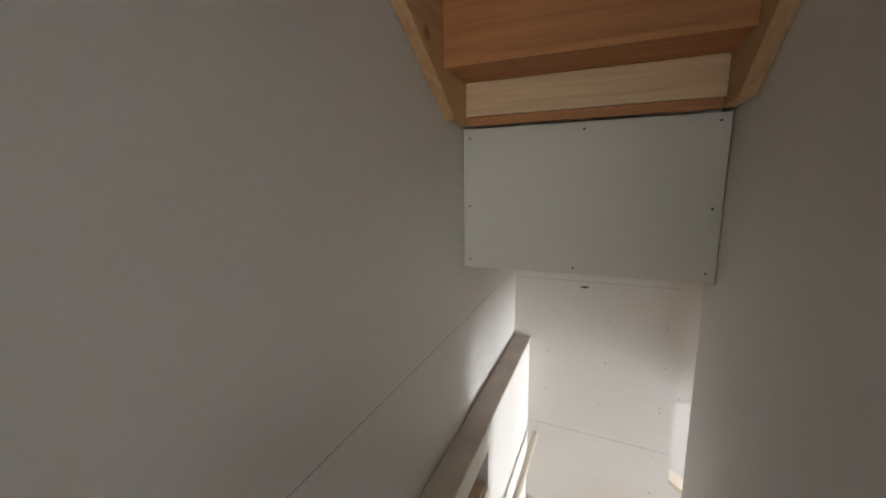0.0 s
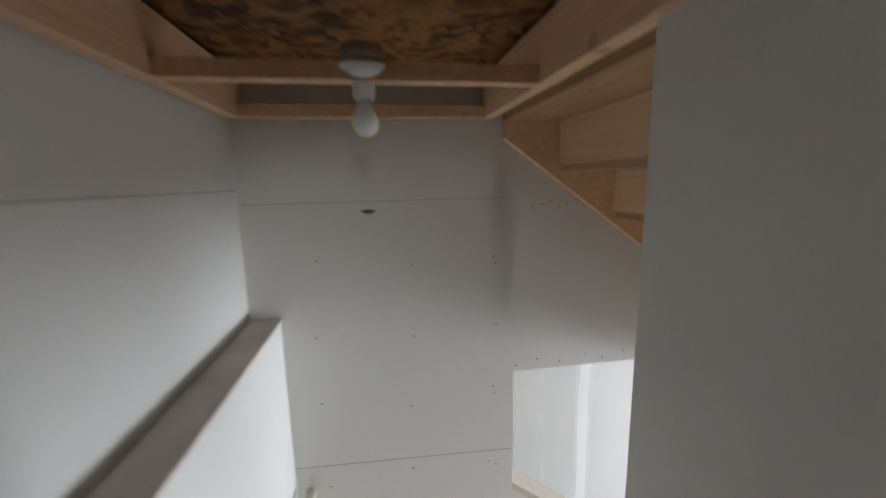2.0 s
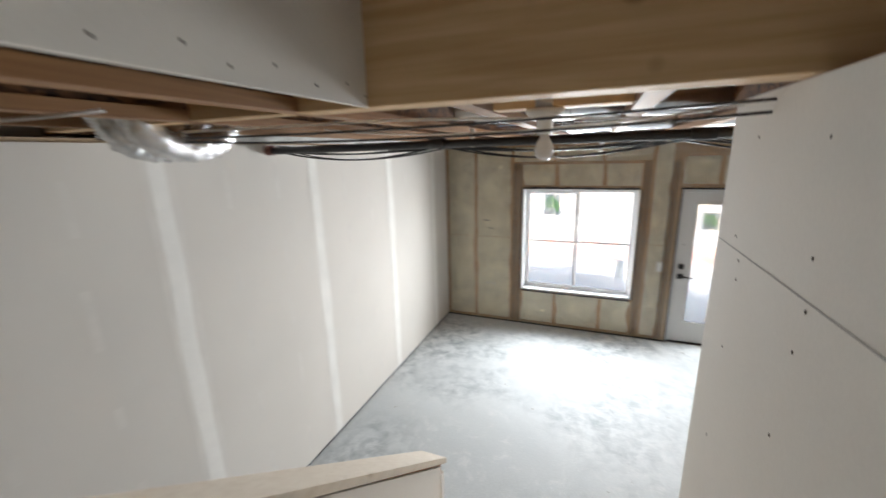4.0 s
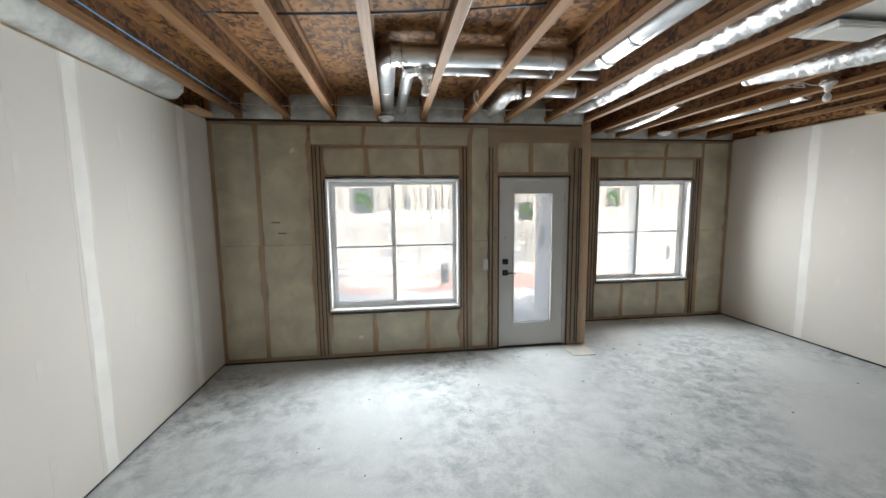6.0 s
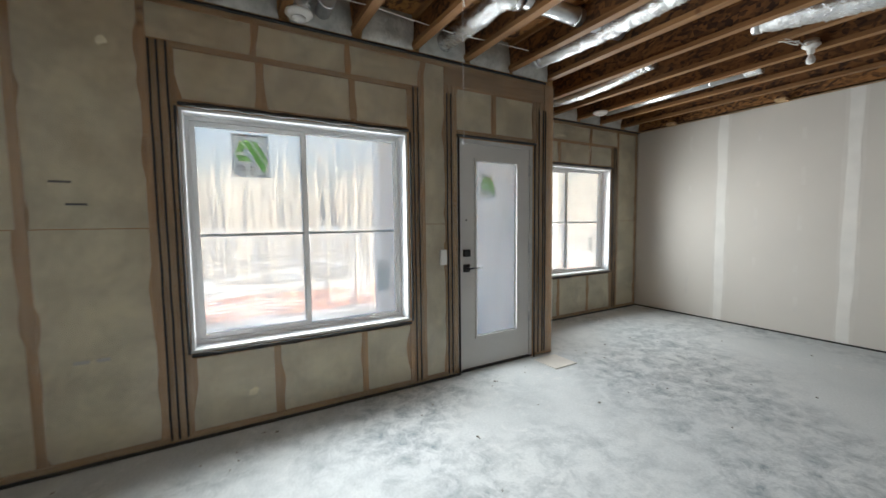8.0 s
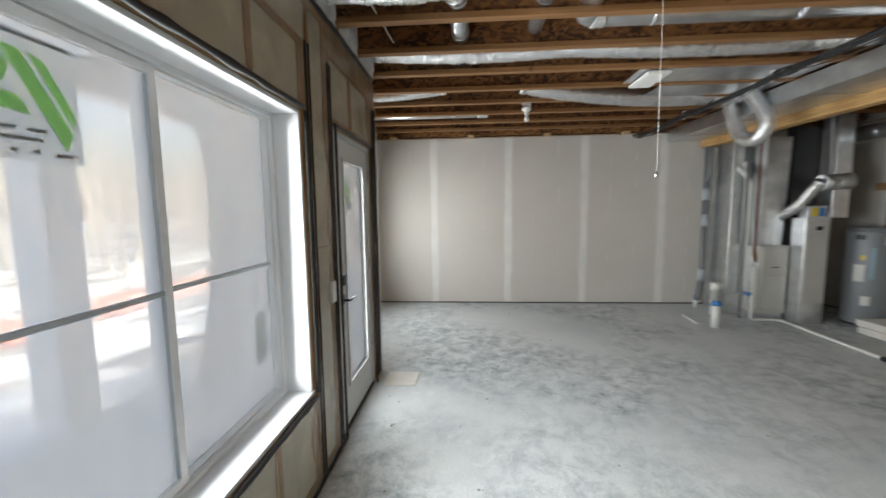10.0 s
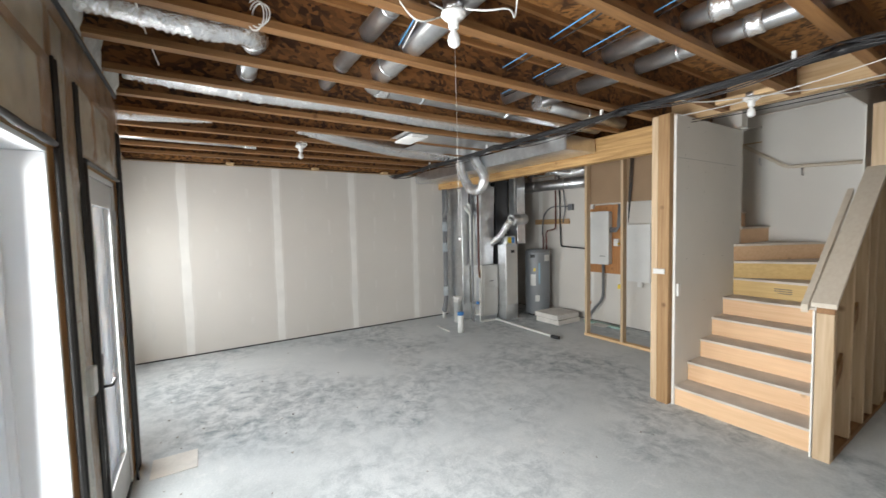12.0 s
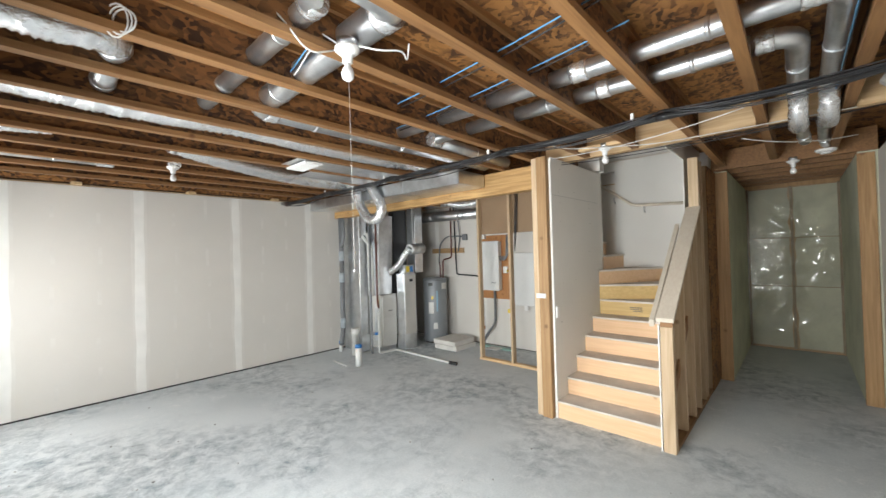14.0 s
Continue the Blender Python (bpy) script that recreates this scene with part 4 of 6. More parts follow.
for y in (-6.536, -5.682):
    part("stringer", prism([(2.66, 4.335), (2.84, 4.335), (5.0, 5.80), (5.0, 6.05), (2.66, 4.50)], "y", y, y + 0.04), RISER_X, run2)
for k in range(6):
    x, z = 2.68 + 0.25 * k, 4.365 + 0.17 * k - (0.033 if k == 0 else 0)
    if k == 0:
        part("riser", boxes((2.715, -6.494, 4.358, 2.735, -5.684, 4.476)), RISER_Y, run2, "pale bottom board")
    else:
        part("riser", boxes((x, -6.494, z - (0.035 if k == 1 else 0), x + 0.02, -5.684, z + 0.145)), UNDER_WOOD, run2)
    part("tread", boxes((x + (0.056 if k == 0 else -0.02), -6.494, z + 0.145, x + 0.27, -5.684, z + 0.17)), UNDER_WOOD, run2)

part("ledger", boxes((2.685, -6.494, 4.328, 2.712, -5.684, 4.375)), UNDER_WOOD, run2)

# ---- windows and door ----
def window(name, x0, x1, z0, z1, y, label):
    """Two-lite slider with white returns, a mid bar and a centre stile. Interior face at y."""
    w = tagged(new(name), label, "window", kind="structure")
    d = 0.205
    for a in ((x0, y, z0, x1, y + d, z0 + 0.02), (x0, y, z1 - 0.02, x1, y + d, z1), (x0, y, z0 + 0.02, x0 + 0.02, y + d, z1 - 0.02), (x1 - 0.02, y, z0 + 0.02, x1, y + d, z1 - 0.02)):
        part("return", soft_box(*a, 0.002), VINYL, w)
    part("sill_nose", soft_box(x0 - 0.005, y - 0.012, z0 + 0.002, x1 + 0.005, y + 0.0, z0 + 0.022, 0.004, 2), VINYL, w)
    fx0, fx1, fz0, fz1, fy = x0 + 0.02, x1 - 0.02, z0 + 0.02, z1 - 0.02, y + d - 0.07

    def ring_of(a0, a1, c0, c1, t, near, far):
        return boxes((a0, near, c0, a1, far, c0 + t), (a0, near, c1 - t, a1, far, c1), (a0, near, c0 + t, a0 + t, far, c1 - t), (a1 - t, near, c0 + t, a1, far, c1 - t))
    t = 0.022
    frame_part = part("window_frame", ring_of(fx0, fx1, fz0, fz1, t, fy, fy + 0.09), VINYL, w)
    part("glazing_bead", ring_of(fx0 + t, fx1 - t, fz0 + t, fz1 - t, 0.010, fy + 0.02, fy + 0.075), VINYL, frame_part)
    mx = (x0 + x1) / 2 - 0.02
    # inner sliding sash on one side, fixed glass further out on the other
    sash = part("sliding_sash", ring_of(fx0 + t + 0.004, mx + 0.02, fz0 + t + 0.004, fz1 - t - 0.004, 0.030, fy + 0.008, fy + 0.04), VINYL, w)
    part("centre_stile", soft_box(mx - 0.016, fy + 0.041, fz0 + t, mx + 0.030, fy + 0.075, fz1 - t, 0.003), VINYL, w)
    part("sash_gasket", boxes((mx - 0.0125, fy + 0.012, fz0 + 0.06, mx - 0.0105, fy + 0.036, fz1 - 0.06)), MUNTIN, sash, "grey glazing gasket")
    zm = z0 + (z1 - z0) * 0.485
    for a, b, g0 in ((fx0 + t + 0.034, mx - 0.010, fy + 0.024), (mx + 0.03, fx1 - t - 0.010, fy + 0.055)):
        part("muntin", soft_box(a, g0 - 0.016, zm - 0.009, b, g0 - 0.003, zm + 0.009, 0.003), MUNTIN, w, "grey bar between panes")
        g = part("pane", boxes((a, g0, fz0 + t + 0.01, b, g0 + 0.003, fz1 - t - 0.01)), GLASS, w)
        g.visible_shadow = False
    bead = []
    for (ax, az), (bx, bz) in (((x0, z1), (x1, z1)), ((x0, z0), (x1, z0)), ((x0, z0), (x0, z1)), ((x1, z0), (x1, z1))):
        n = 20
        side = (ax == bx)
        bead.append([(ax + (bx - ax) * i / n + (0.012 if side and ax == x1 else -0.012 if side else 0), y - 0.024, az + (bz - az) * i / n + (0.012 if az == bz == z1 else -0.012 if az == bz else 0)
                      + 0.006 * noise.noise(Vector((i * 2.1, ax, az)))) for i in range(n + 1)])
    for i, b in enumerate(bead):
        part("sealant", tube(b, [0.012 + 0.014 * abs(noise.noise(Vector((k * 1.3, i, 7)))) for k in range(21)] if i < 2 else 0.009, 6), SEALANT, w, "black sealant bead")
    return w


window_1 = window("window_1", 1.186, 2.704, 0.557, 2.08, 0.0, "white sliding window with film sticker in a deep white return")
window_2 = window("window_2", 4.944, 6.455, 0.60, 2.112, 0.895, "white sliding window of the alcove with film sticker")


def glazing_label(x0, x1, z0, z1, y, name="window_label"):
    """Square paper label stuck outside the glass, its print seen from behind."""
    t = thing(name, (x0 + x1) / 2, y, z0, "white paper label with a green striped mark stuck on the glass", "label", "glass labels")
    sheet = part("paper", boxes((x0, y, z0, x1, y + 0.001, z1)), PAPER, t)
    w, h = x1 - x0, z1 - z0
    def q(pts):
        return prism([(x0 + u * w, z0 + v * h) for u, v in pts], "y", y - 0.0012, y - 0.0004)
    part("green_stripe", q([(0.28, 0.86), (0.46, 0.86), (0.92, 0.26), (0.83, 0.10)]), GREEN_INK, sheet)
    part("green_stripe", q([(0.52, 0.86), (0.68, 0.82), (0.96, 0.42), (0.93, 0.30)]), GREEN_INK, sheet)
    part("green_stripe", q([(0.08, 0.56), (0.24, 0.84), (0.36, 0.72), (0.30, 0.58)]), GREEN_INK, sheet)
    part("green_stripe", q([(0.08, 0.52), (0.40, 0.50), (0.52, 0.36), (0.18, 0.38)]), GREEN_INK, sheet)
    for u0, u1, v in ((0.10, 0.36, 0.23), (0.46, 0.64, 0.23), (0.2, 0.6, 0.155), (0.12, 0.2, 0.07), (0.3, 0.36, 0.06), (0.5, 0.56, 0.06), (0.7, 0.9, 0.05), (0.04, 0.95, 0.95)):
        part("print_bar", q([(u0, v), (u1, v), (u1, v + 0.028), (u0, v + 0.028)]), GREY_INK, sheet)


glazing_label(1.465, 1.70, 1.69, 1.985, 0.164)
glazing_label(5.16, 5.40, 1.72, 2.01, 1.059)
for x0, x1, z0, z1, y in ((2.50, 2.60, 0.80, 1.06, 0.195), (6.22, 6.31, 0.88, 1.10, 1.090)):
    t = thing("window_notice", x0, y, z0, "small pale printed notice on the glass", "label", "glass labels")
    part("paper", boxes((x0, y, z0, x1, y + 0.001, z1)), PAPER, t)
    for k in range(5):
        part("print_bar", boxes((x0 + 0.012, y - 0.001, z0 + 0.03 + k * 0.04, x1 - 0.015, y - 0.0003, z0 + 0.038 + k * 0.04)), PANEL_GREY, t)

door = tagged(new("door_1"), "grey primed exterior door with a tall glass lite", "door", kind="structure")
dx0, dx1, dy = 3.18, 4.05, 0.012
for a in ((dx0, 0.0, 0.02, dx0 + 0.035, 0.14, 2.09), (dx1 - 0.035, 0.0, 0.02, dx1, 0.14, 2.09), (dx0 + 0.035, 0.0, 2.055, dx1 - 0.035, 0.14, 2.09)):
    part("jamb", soft_box(*a, 0.002), DOOR_PAINT, door)
part("threshold", soft_box(dx0, 0.0, 0.0, dx1, 0.16, 0.022, 0.004), ABS, door, "dark door sill")
lx0, lx1, lz0, lz1 = 3.36, 3.87, 0.29, 1.93
sx0, sx1 = dx0 + 0.038, dx1 - 0.038
slab = part("slab", boxes((sx0, dy, 0.026, lx0, dy + 0.044, 2.052), (lx1, dy, 0.026, sx1, dy + 0.044, 2.052), (lx0, dy, 0.026, lx1, dy + 0.044, lz0), (lx0, dy, lz1, lx1, dy + 0.044, 2.052)), DOOR_PAINT, door)
part("lite_frame", boxes((lx0, dy - 0.012, lz0, lx0 + 0.02, dy + 0.05, lz1), (lx1 - 0.02, dy - 0.012, lz0, lx1, dy + 0.05, lz1), (lx0 + 0.02, dy - 0.012, lz0, lx1 - 0.02, dy + 0.05, lz0 + 0.025), (lx0 + 0.02, dy - 0.012, lz1 - 0.025, lx1 - 0.02, dy + 0.05, lz1)), DOOR_PAINT, slab)
g = part("pane", boxes((lx0 + 0.015, dy + 0.02, lz0 + 0.015, lx1 - 0.015, dy + 0.024, lz1 - 0.015)), GLASS, door)
g.visible_shadow = False
for z in (0.42, 1.10, 1.85):
    part("hinge", soft_box(dx1 - 0.045, -0.008, z - 0.05, dx1 - 0.028, dy + 0.006, z + 0.05, 0.002), STEEL, door)
hz = 0.95
part("deadbolt", soft_box(3.235, dy - 0.03, 1.055, 3.30, dy, 1.12, 0.004), BLACK_METAL, door)
lever = part("lever_plate", soft_box(3.235, dy - 0.012, hz - 0.035, 3.305, dy, hz + 0.035, 0.004), BLACK_METAL, door)
part("lever", tube(arc([(3.27, dy, hz), (3.27, dy - 0.06, hz), (3.33, dy - 0.06, hz + 0.004), (3.40, dy - 0.055, hz - 0.004)], 0.015), 0.009, 8), BLACK_METAL, lever)
part("peephole", lathe([(0.007, -0.003), (0.007, 0.004)], (3.27, dy, 1.38), 10, "y"), BLACK_METAL, door)
glazing_label(3.44, 3.62, 1.58, 1.80, dy + 0.026, "door_label")
for x0, x1, z0, z1 in ((3.70, 3.78, 1.26, 1.50), (3.75, 3.80, 1.72, 1.84)):
    t = thing("door_notice", x0, dy, z0, "small grey printed notice on the door glass", "label", "glass labels")
    part("paper", boxes((x0, dy + 0.026, z0, x1, dy + 0.027, z1)), PAPER, t)
for x, z0, z1 in ((3.176, 0.0, 2.10), (4.056, 0.0, 2.10)):
    structure("trim", tube([(x, -0.022, z0 + (z1 - z0) * i / 16) for i in range(17)], 0.009, 6), SEALANT, "black sealant bead beside the door", "sealant bead")
structure("trim", tube([(3.16 + 0.91 * i / 16, -0.022, 2.105 + 0.004 * noise.noise(Vector((i * 1.9, 3, 0)))) for i in range(17)], 0.012, 6), SEALANT, "black sealant bead over the door", "sealant bead")
for x in (1.06, 1.10, 1.145, 2.75, 2.79, 3.06, 3.10, 4.11, 4.165, 4.195):
    structure("trim", tube([(x + 0.004 * noise.noise(Vector((x * 9, i * 0.7, 0))), -0.024, 0.04 + 2.40 * i / 16) for i in range(17)], 0.0065, 5), SEALANT, "dark sealant line between studs", "sealant bead")
for x in (4.81, 4.855, 4.90, 6.50, 6.545):
    structure("trim", tube([(x, 0.871, 0.04 + 2.39 * i / 12) for i in range(13)], 0.0065, 5), SEALANT, "dark sealant line between studs", "sealant bead")

# ---- outside ----


def slope(y):
    """Height of the yard: level by the house, then falling away to the trees."""
    return -0.12 - 0.2 * max(0.0, min(y - 3.0, 6.5)) + 0.012 * max(0.0, y - 30)


bm = bmesh.new()
N = 60
gv = []
for j in range(N + 1):
    row = []
    for i in range(N + 1):
        x, y = -90 + 190 * i / N, 0.2 + 150 * (j / N) ** 2.2
        z = slope(y) + 0.05 * noise.noise(Vector((x * 0.4, y * 0.4, 0))) * min(1, y / 3)
        row.append(bm.verts.new((x, y, z)))
    gv.append(row)
for j in range(N):
    for i in range(N):
        bm.faces.new((gv[j][i], gv[j][i + 1], gv[j + 1][i + 1], gv[j + 1][i])).smooth = True
ground = structure("ground", bm, GROUND, "frozen bare yard with patches of snow", "ground")

# ---- outside things ----
siding = structure("wall_outside", boxes((4.10, 0.2, -0.2, 4.12, 1.12, 3.0), (4.10, 1.1, -0.2, 7.4, 1.12, 0.58), (4.10, 1.1, 2.13, 7.4, 1.12, 3.0), (4.10, 1.1, 0.58, 4.93, 1.12, 2.13), (6.47, 1.1, 0.58, 7.4, 1.12, 2.13)),
                   SIDING, "pale lap siding on the outside of the house", "wall")
lap = mesh_of("lap_board", prism([(0, 0.008), (-0.034, 0.0), (-0.008, 0.146), (0, 0.146)], "y", 0.0, 0.92), SIDING)
for k in range(21):
    piece("lap_board", lap, siding, (4.10, 0.2, -0.15 + 0.15 * k))
deck = thing("deck", 5.3, 2.3, -0.3, "raised deck on pale wrapped posts outside", "deck")
for x in (3.45, 6.6):
    part("post", soft_box(x - 0.14, 2.2, -0.3, x + 0.14, 2.48, 2.55, 0.01), SIDING, deck, "pale wrapped deck post")
part("deck_beam", soft_box(3.2, 2.22, 2.55, 7.6, 2.46, 2.82), SIDING, deck)
part("decking", boxes((3.2, 1.13, 2.85, 7.6, 2.75, 2.9)), DECK_WOOD, deck)
part("fascia", soft_box(3.17, 1.13, 2.60, 3.20, 2.78, 2.92), SIDING, deck)
for k in range(9):
    part("deck_joist", boxes((3.3 + 0.5 * k, 1.13, 2.70, 3.34 + 0.5 * k, 2.7, 2.85)), DECK_WOOD, deck)
single("patio_slab", soft_box(-1.0, 0.21, -0.2, 4.09, 2.1, -0.03, 0.01), CONCRETE, "pale concrete patio slab under the window", "patio slab")


def tree(x, y, h, seed):
    """A bare slim birch: tapered trunk, limbs and twigs."""
    rnd = random.Random(seed)
    g = slope(y)
    t = thing("birch_tree", x, y, g, "slim bare birch with pale bark", "tree", "bare trees")
    bend = rnd.uniform(-0.5, 0.5)
    pts = [(x + bend * (i / 8) ** 2 + rnd.uniform(-0.04, 0.04), y + rnd.uniform(-0.04, 0.04), g - 0.15 + h * i / 8) for i in range(9)]
    part("trunk", tube(pts, [0.07 * (1 - i / 9.5) for i in range(9)], 6), BARK, t)
    bm = bmesh.new()
    for i in range(16):
        k = rnd.randint(3, 8)
        a = Vector(pts[k])
        d = Vector((rnd.uniform(-1, 1), rnd.uniform(-1, 1), rnd.uniform(0.5, 1.3))) * rnd.uniform(0.5, 1.2)
        tube([a, a + d * 0.5 + Vector((0, 0, 0.06)), a + d], [0.02, 0.013, 0.005], 4, bm)
        for _ in range(3):
            b = a + d * rnd.uniform(0.4, 0.9)
            tube([b, b + Vector((rnd.uniform(-.4, .4), rnd.uniform(-.4, .4), rnd.uniform(.2, .6)))], [0.008, 0.003], 3, bm)
    part("limbs", bm, BARK, t)


rnd = random.Random(4)
for i in range(34):
    tree(rnd.uniform(-9, 22), rnd.uniform(10, 20), rnd.uniform(4.5, 7.5), i)
bm = bmesh.new()
for i in range(1500):
    x, y = rnd.uniform(-40, 75), rnd.uniform(16, 48)
    h, b = rnd.uniform(3, 5.0) * (1 + y / 120), rnd.uniform(-0.6, 0.6)
    h += 0.6
    tube([(x, y, slope(y) - 0.2), (x + b * 0.3, y, h * 0.5), (x + b, y, h)], [0.055, 0.04, 0.012], 4, bm)
    for _ in range(3):
        f = rnd.uniform(0.4, 0.95)
        o = Vector((x + b * f * f, y, h * f))
        tube([o, o + Vector((rnd.uniform(-1, 1), rnd.uniform(-.3, .3), rnd.uniform(0.5, 1.2)))], [0.022, 0.006], 3, bm)
tagged(new("far_woods", mesh_of("far_woods", bm, BARK)), "dense pale bare woodland beyond the yard", "woods", kind="stuff")
bm = bmesh.new()
for i in range(5200):
    x, y = rnd.uniform(-30, 55), 9.5 + rnd.random() ** 1.5 * 24
    h = rnd.uniform(0.5, 1.5)
    a, w = rnd.uniform(0, 6.28), 0.02
    o = Vector((math.cos(a) * w, math.sin(a) * w, 0))
    c = Vector((x, y, slope(y) - 0.1))
    v = [bm.verts.new(c - o), bm.verts.new(c + o), bm.verts.new(c + Vector((rnd.uniform(-.3, .3), rnd.uniform(-.3, .3), h)))]
    bm.faces.new(v)
tagged(new("dry_brush", mesh_of("dry_brush", bm, DRY_GRASS)), "tall dry brush in front of the trees", "brush", kind="stuff")
fence = thing("safety_fence", 5, 9.0, -1.32, "sagging orange plastic safety fence", "fence")
for k in range(15):
    x = -12 + 2.4 * k
    part("fence_post", tube([(x, 9.0, -1.45), (x + rnd.uniform(-.05, .05), 9.0, -0.45)], 0.02, 6), BARK, fence)
    for j in range(7):
        z = -1.2 + 0.09 * j
        part("fence_strap", tube(sag((x, 8.97, z + 0.05), (x + 2.4, 8.97, z + 0.05), 0.08, 6), 0.018, 4), ORANGE_FENCE, fence)

# ---- ducts and pipes between the joists ----
def duct(points, r, label, group="round ducts", rounds=0.14, collars=(), name="round_duct", material=GALV, sides=18):
    """A round metal duct with crimped joints."""
    a = points[0]
    t = thing(name, a[0], a[1], a[2], label, "duct", group)
    pts = arc(points, rounds, 5)
    run = part("pipe", tube(pts, r, sides), material, t)
    for p, q in zip(points, points[1:]):
        p, q = Vector(p), Vector(q)
        d = (q - p)
        n = max(1, int(d.length / 0.75))
        for i in range(1, n + 1):
            c = p + d * (i - 0.5) / n
            part("seam_ring", tube([c - d.normalized() * 0.012, c + d.normalized() * 0.012], r + 0.004, sides), material, run)
    for c, e in collars:
        part("foil_tape", tube([c, Vector(c).lerp(Vector(e), 0.5), e], r + 0.007, sides, ripple=0.002, step=0.02), FOIL, run, "crinkled foil tape")
    return t


ROUND = "shiny galvanised round duct passing through the joists"
duct([(3.40, -2.80, 2.86), (0.45, -2.86, 2.86), (0.45, -4.20, 2.85)], 0.055, ROUND, collars=[((1.55, -2.838, 2.86), (1.66, -2.836, 2.86)), ((0.45, -4.10, 2.85), (0.45, -4.20, 2.85)), ((0.60, -2.857, 2.86), (0.48, -2.86, 2.86))])
duct([(3.40, -3.17, 2.86), (0.61, -3.24, 2.86), (0.61, -4.22, 2.85)], 0.055, ROUND, collars=[((1.55, -3.215, 2.86), (1.64, -3.213, 2.86)), ((0.61, -4.12, 2.85), (0.61, -4.22, 2.85)), ((0.80, -3.235, 2.86), (0.70, -3.238, 2.86))])
duct([(3.50, -4.40, 2.85), (3.50, -1.63, 2.85), (1.90, -1.60, 2.85), (1.885, -0.12, 2.85), (1.88, -0.10, 2.76)], 0.078, ROUND, rounds=0.12, collars=[((2.02, -1.602, 2.85), (1.93, -1.60, 2.85)), ((3.50, -1.78, 2.85), (3.50, -1.68, 2.85))])
duct([(3.64, -1.34, 2.85), (2.08, -1.34, 2.85), (2.05, -0.32, 2.84), (2.05, -0.05, 2.82)], 0.052, ROUND, collars=[((2.2, -1.34, 2.85), (2.11, -1.34, 2.85))])
duct([(4.20, -0.82, 2.86), (3.20, -0.80, 2.86)], 0.062, ROUND)
duct([(3.20, -3.20, 2.85), (3.22, -4.45, 2.83)], 0.06, ROUND, collars=[((3.20, -3.12, 2.85), (3.20, -3.26, 2.85))])
duct([(5.94, 0.60, 2.81), (5.94, -1.10, 2.81)], 0.05, ROUND, collars=[((5.94, -0.98, 2.81), (5.94, -1.12, 2.81))])


def flex(points, r, label, ring=0.004):
    a = points[0]
    t = thing("flexible_duct", a[0], a[1], a[2], label, "flexible duct", "flexible ducts")
    bm = tube(points, r, 18, step=0.016, ripple=ring)
    for v in bm.verts:
        crush = 0.013 * abs(noise.noise(v.co * 13)) ** 0.5
        v.co += Vector((noise.noise(v.co * 34), noise.noise(v.co * 34 + Vector((9, 0, 0))), noise.noise(v.co * 34 + Vector((0, 9, 0))))) * (0.006 + crush)
    sleeve = part("sleeve", bm, FOIL, t)
    for p, q in ((points[0], points[1]), (points[-1], points[-2])):
        p, q = Vector(p), Vector(q)
        part("collar", tube([p, p + (q - p).normalized() * 0.05], r + 0.006, 14), GALV, sleeve)


FLEX = "crinkled silver foil flexible duct hanging between joists"
flex(arc([(3.03, 0.02, 2.84), (3.03, -0.55, 2.81), (3.06, -0.76, 2.85), (3.18, -0.80, 2.86)], 0.12), 0.075, FLEX)
flex(sag((4.0, -0.10, 2.86), (4.0, -1.62, 2.84), 0.03, 10) + sag((4.0, -1.7, 2.84), (3.98, -4.10, 2.85), 0.04, 14), 0.072, FLEX)
flex(sag((4.97, 0.80, 2.84), (4.97, -0.62, 2.86), 0.05, 10), 0.07, FLEX)
flex(sag((4.97, -1.42, 2.86), (5.34, -3.86, 2.80), 0.085, 20), 0.085, FLEX)
flex(arc([(5.48, -3.84, 2.76), (5.36, -3.84, 2.45), (5.18, -3.83, 2.27), (4.96, -3.83, 2.24), (4.86, -3.85, 2.40), (5.02, -3.86, 2.60), (5.16, -3.86, 2.76)], 0.13, 8), 0.07, "silver flexible duct hanging in a loop below the beam")
trunk = thing("trunk_duct", 5.3, -4.2, 2.51, "rectangular galvanised trunk duct along the beam", "duct")
part("body", soft_box(3.56, -4.44, 2.568, 7.02, -3.93, 2.735, 0.004), GALV, trunk)
for x in (4.55, 5.6, 6.5):
    part("drive_cleat", boxes((x, -3.935, 2.563, x + 0.03, -3.925, 2.737), (x, -4.44, 2.561, x + 0.03, -3.925, 2.567)), GALV, trunk)
part("end_cap", boxes((3.55, -4.44, 2.573, 3.559, -3.94, 2.73)), GALV, trunk)
single("joist_pan", boxes((4.27, -3.92, 2.752, 4.69, -2.35, 2.756), (4.75, -3.92, 2.752, 5.17, -2.75, 2.756)), GALV, "galvanised sheet panning closing a joist bay", "duct panning")
grille = thing("ceiling_grille", 4.5, -2.5, 2.74, "white air grille fixed under the joists", "grille")
part("frame", soft_box(4.30, -2.62, 2.715, 4.72, -2.42, 2.738, 0.004), WHITE_PLASTIC, grille)
for k in range(9):
    part("louvre", boxes((4.33, -2.60 + k * 0.019, 2.708, 4.69, -2.592 + k * 0.019, 2.716)), WHITE_PLASTIC, grille)
for x, y, z in ((1.88, -0.14, 2.735), (5.62, 0.45, 2.735), (0.40, -6.2, 2.735)):
    d = thing("ceiling_diffuser", x, y, z, "round white ceiling air diffuser", "diffuser", "round diffusers")
    part("rim", lathe([(0.085, 0.0), (0.088, -0.012), (0.07, -0.03), (0.05, -0.034)], (x, y, z), 24), WHITE_PLASTIC, d)
    part("disc", lathe([(0.045, -0.036), (0.045, -0.046), (0.02, -0.05)], (x, y, z), 20), WHITE_PLASTIC, d)


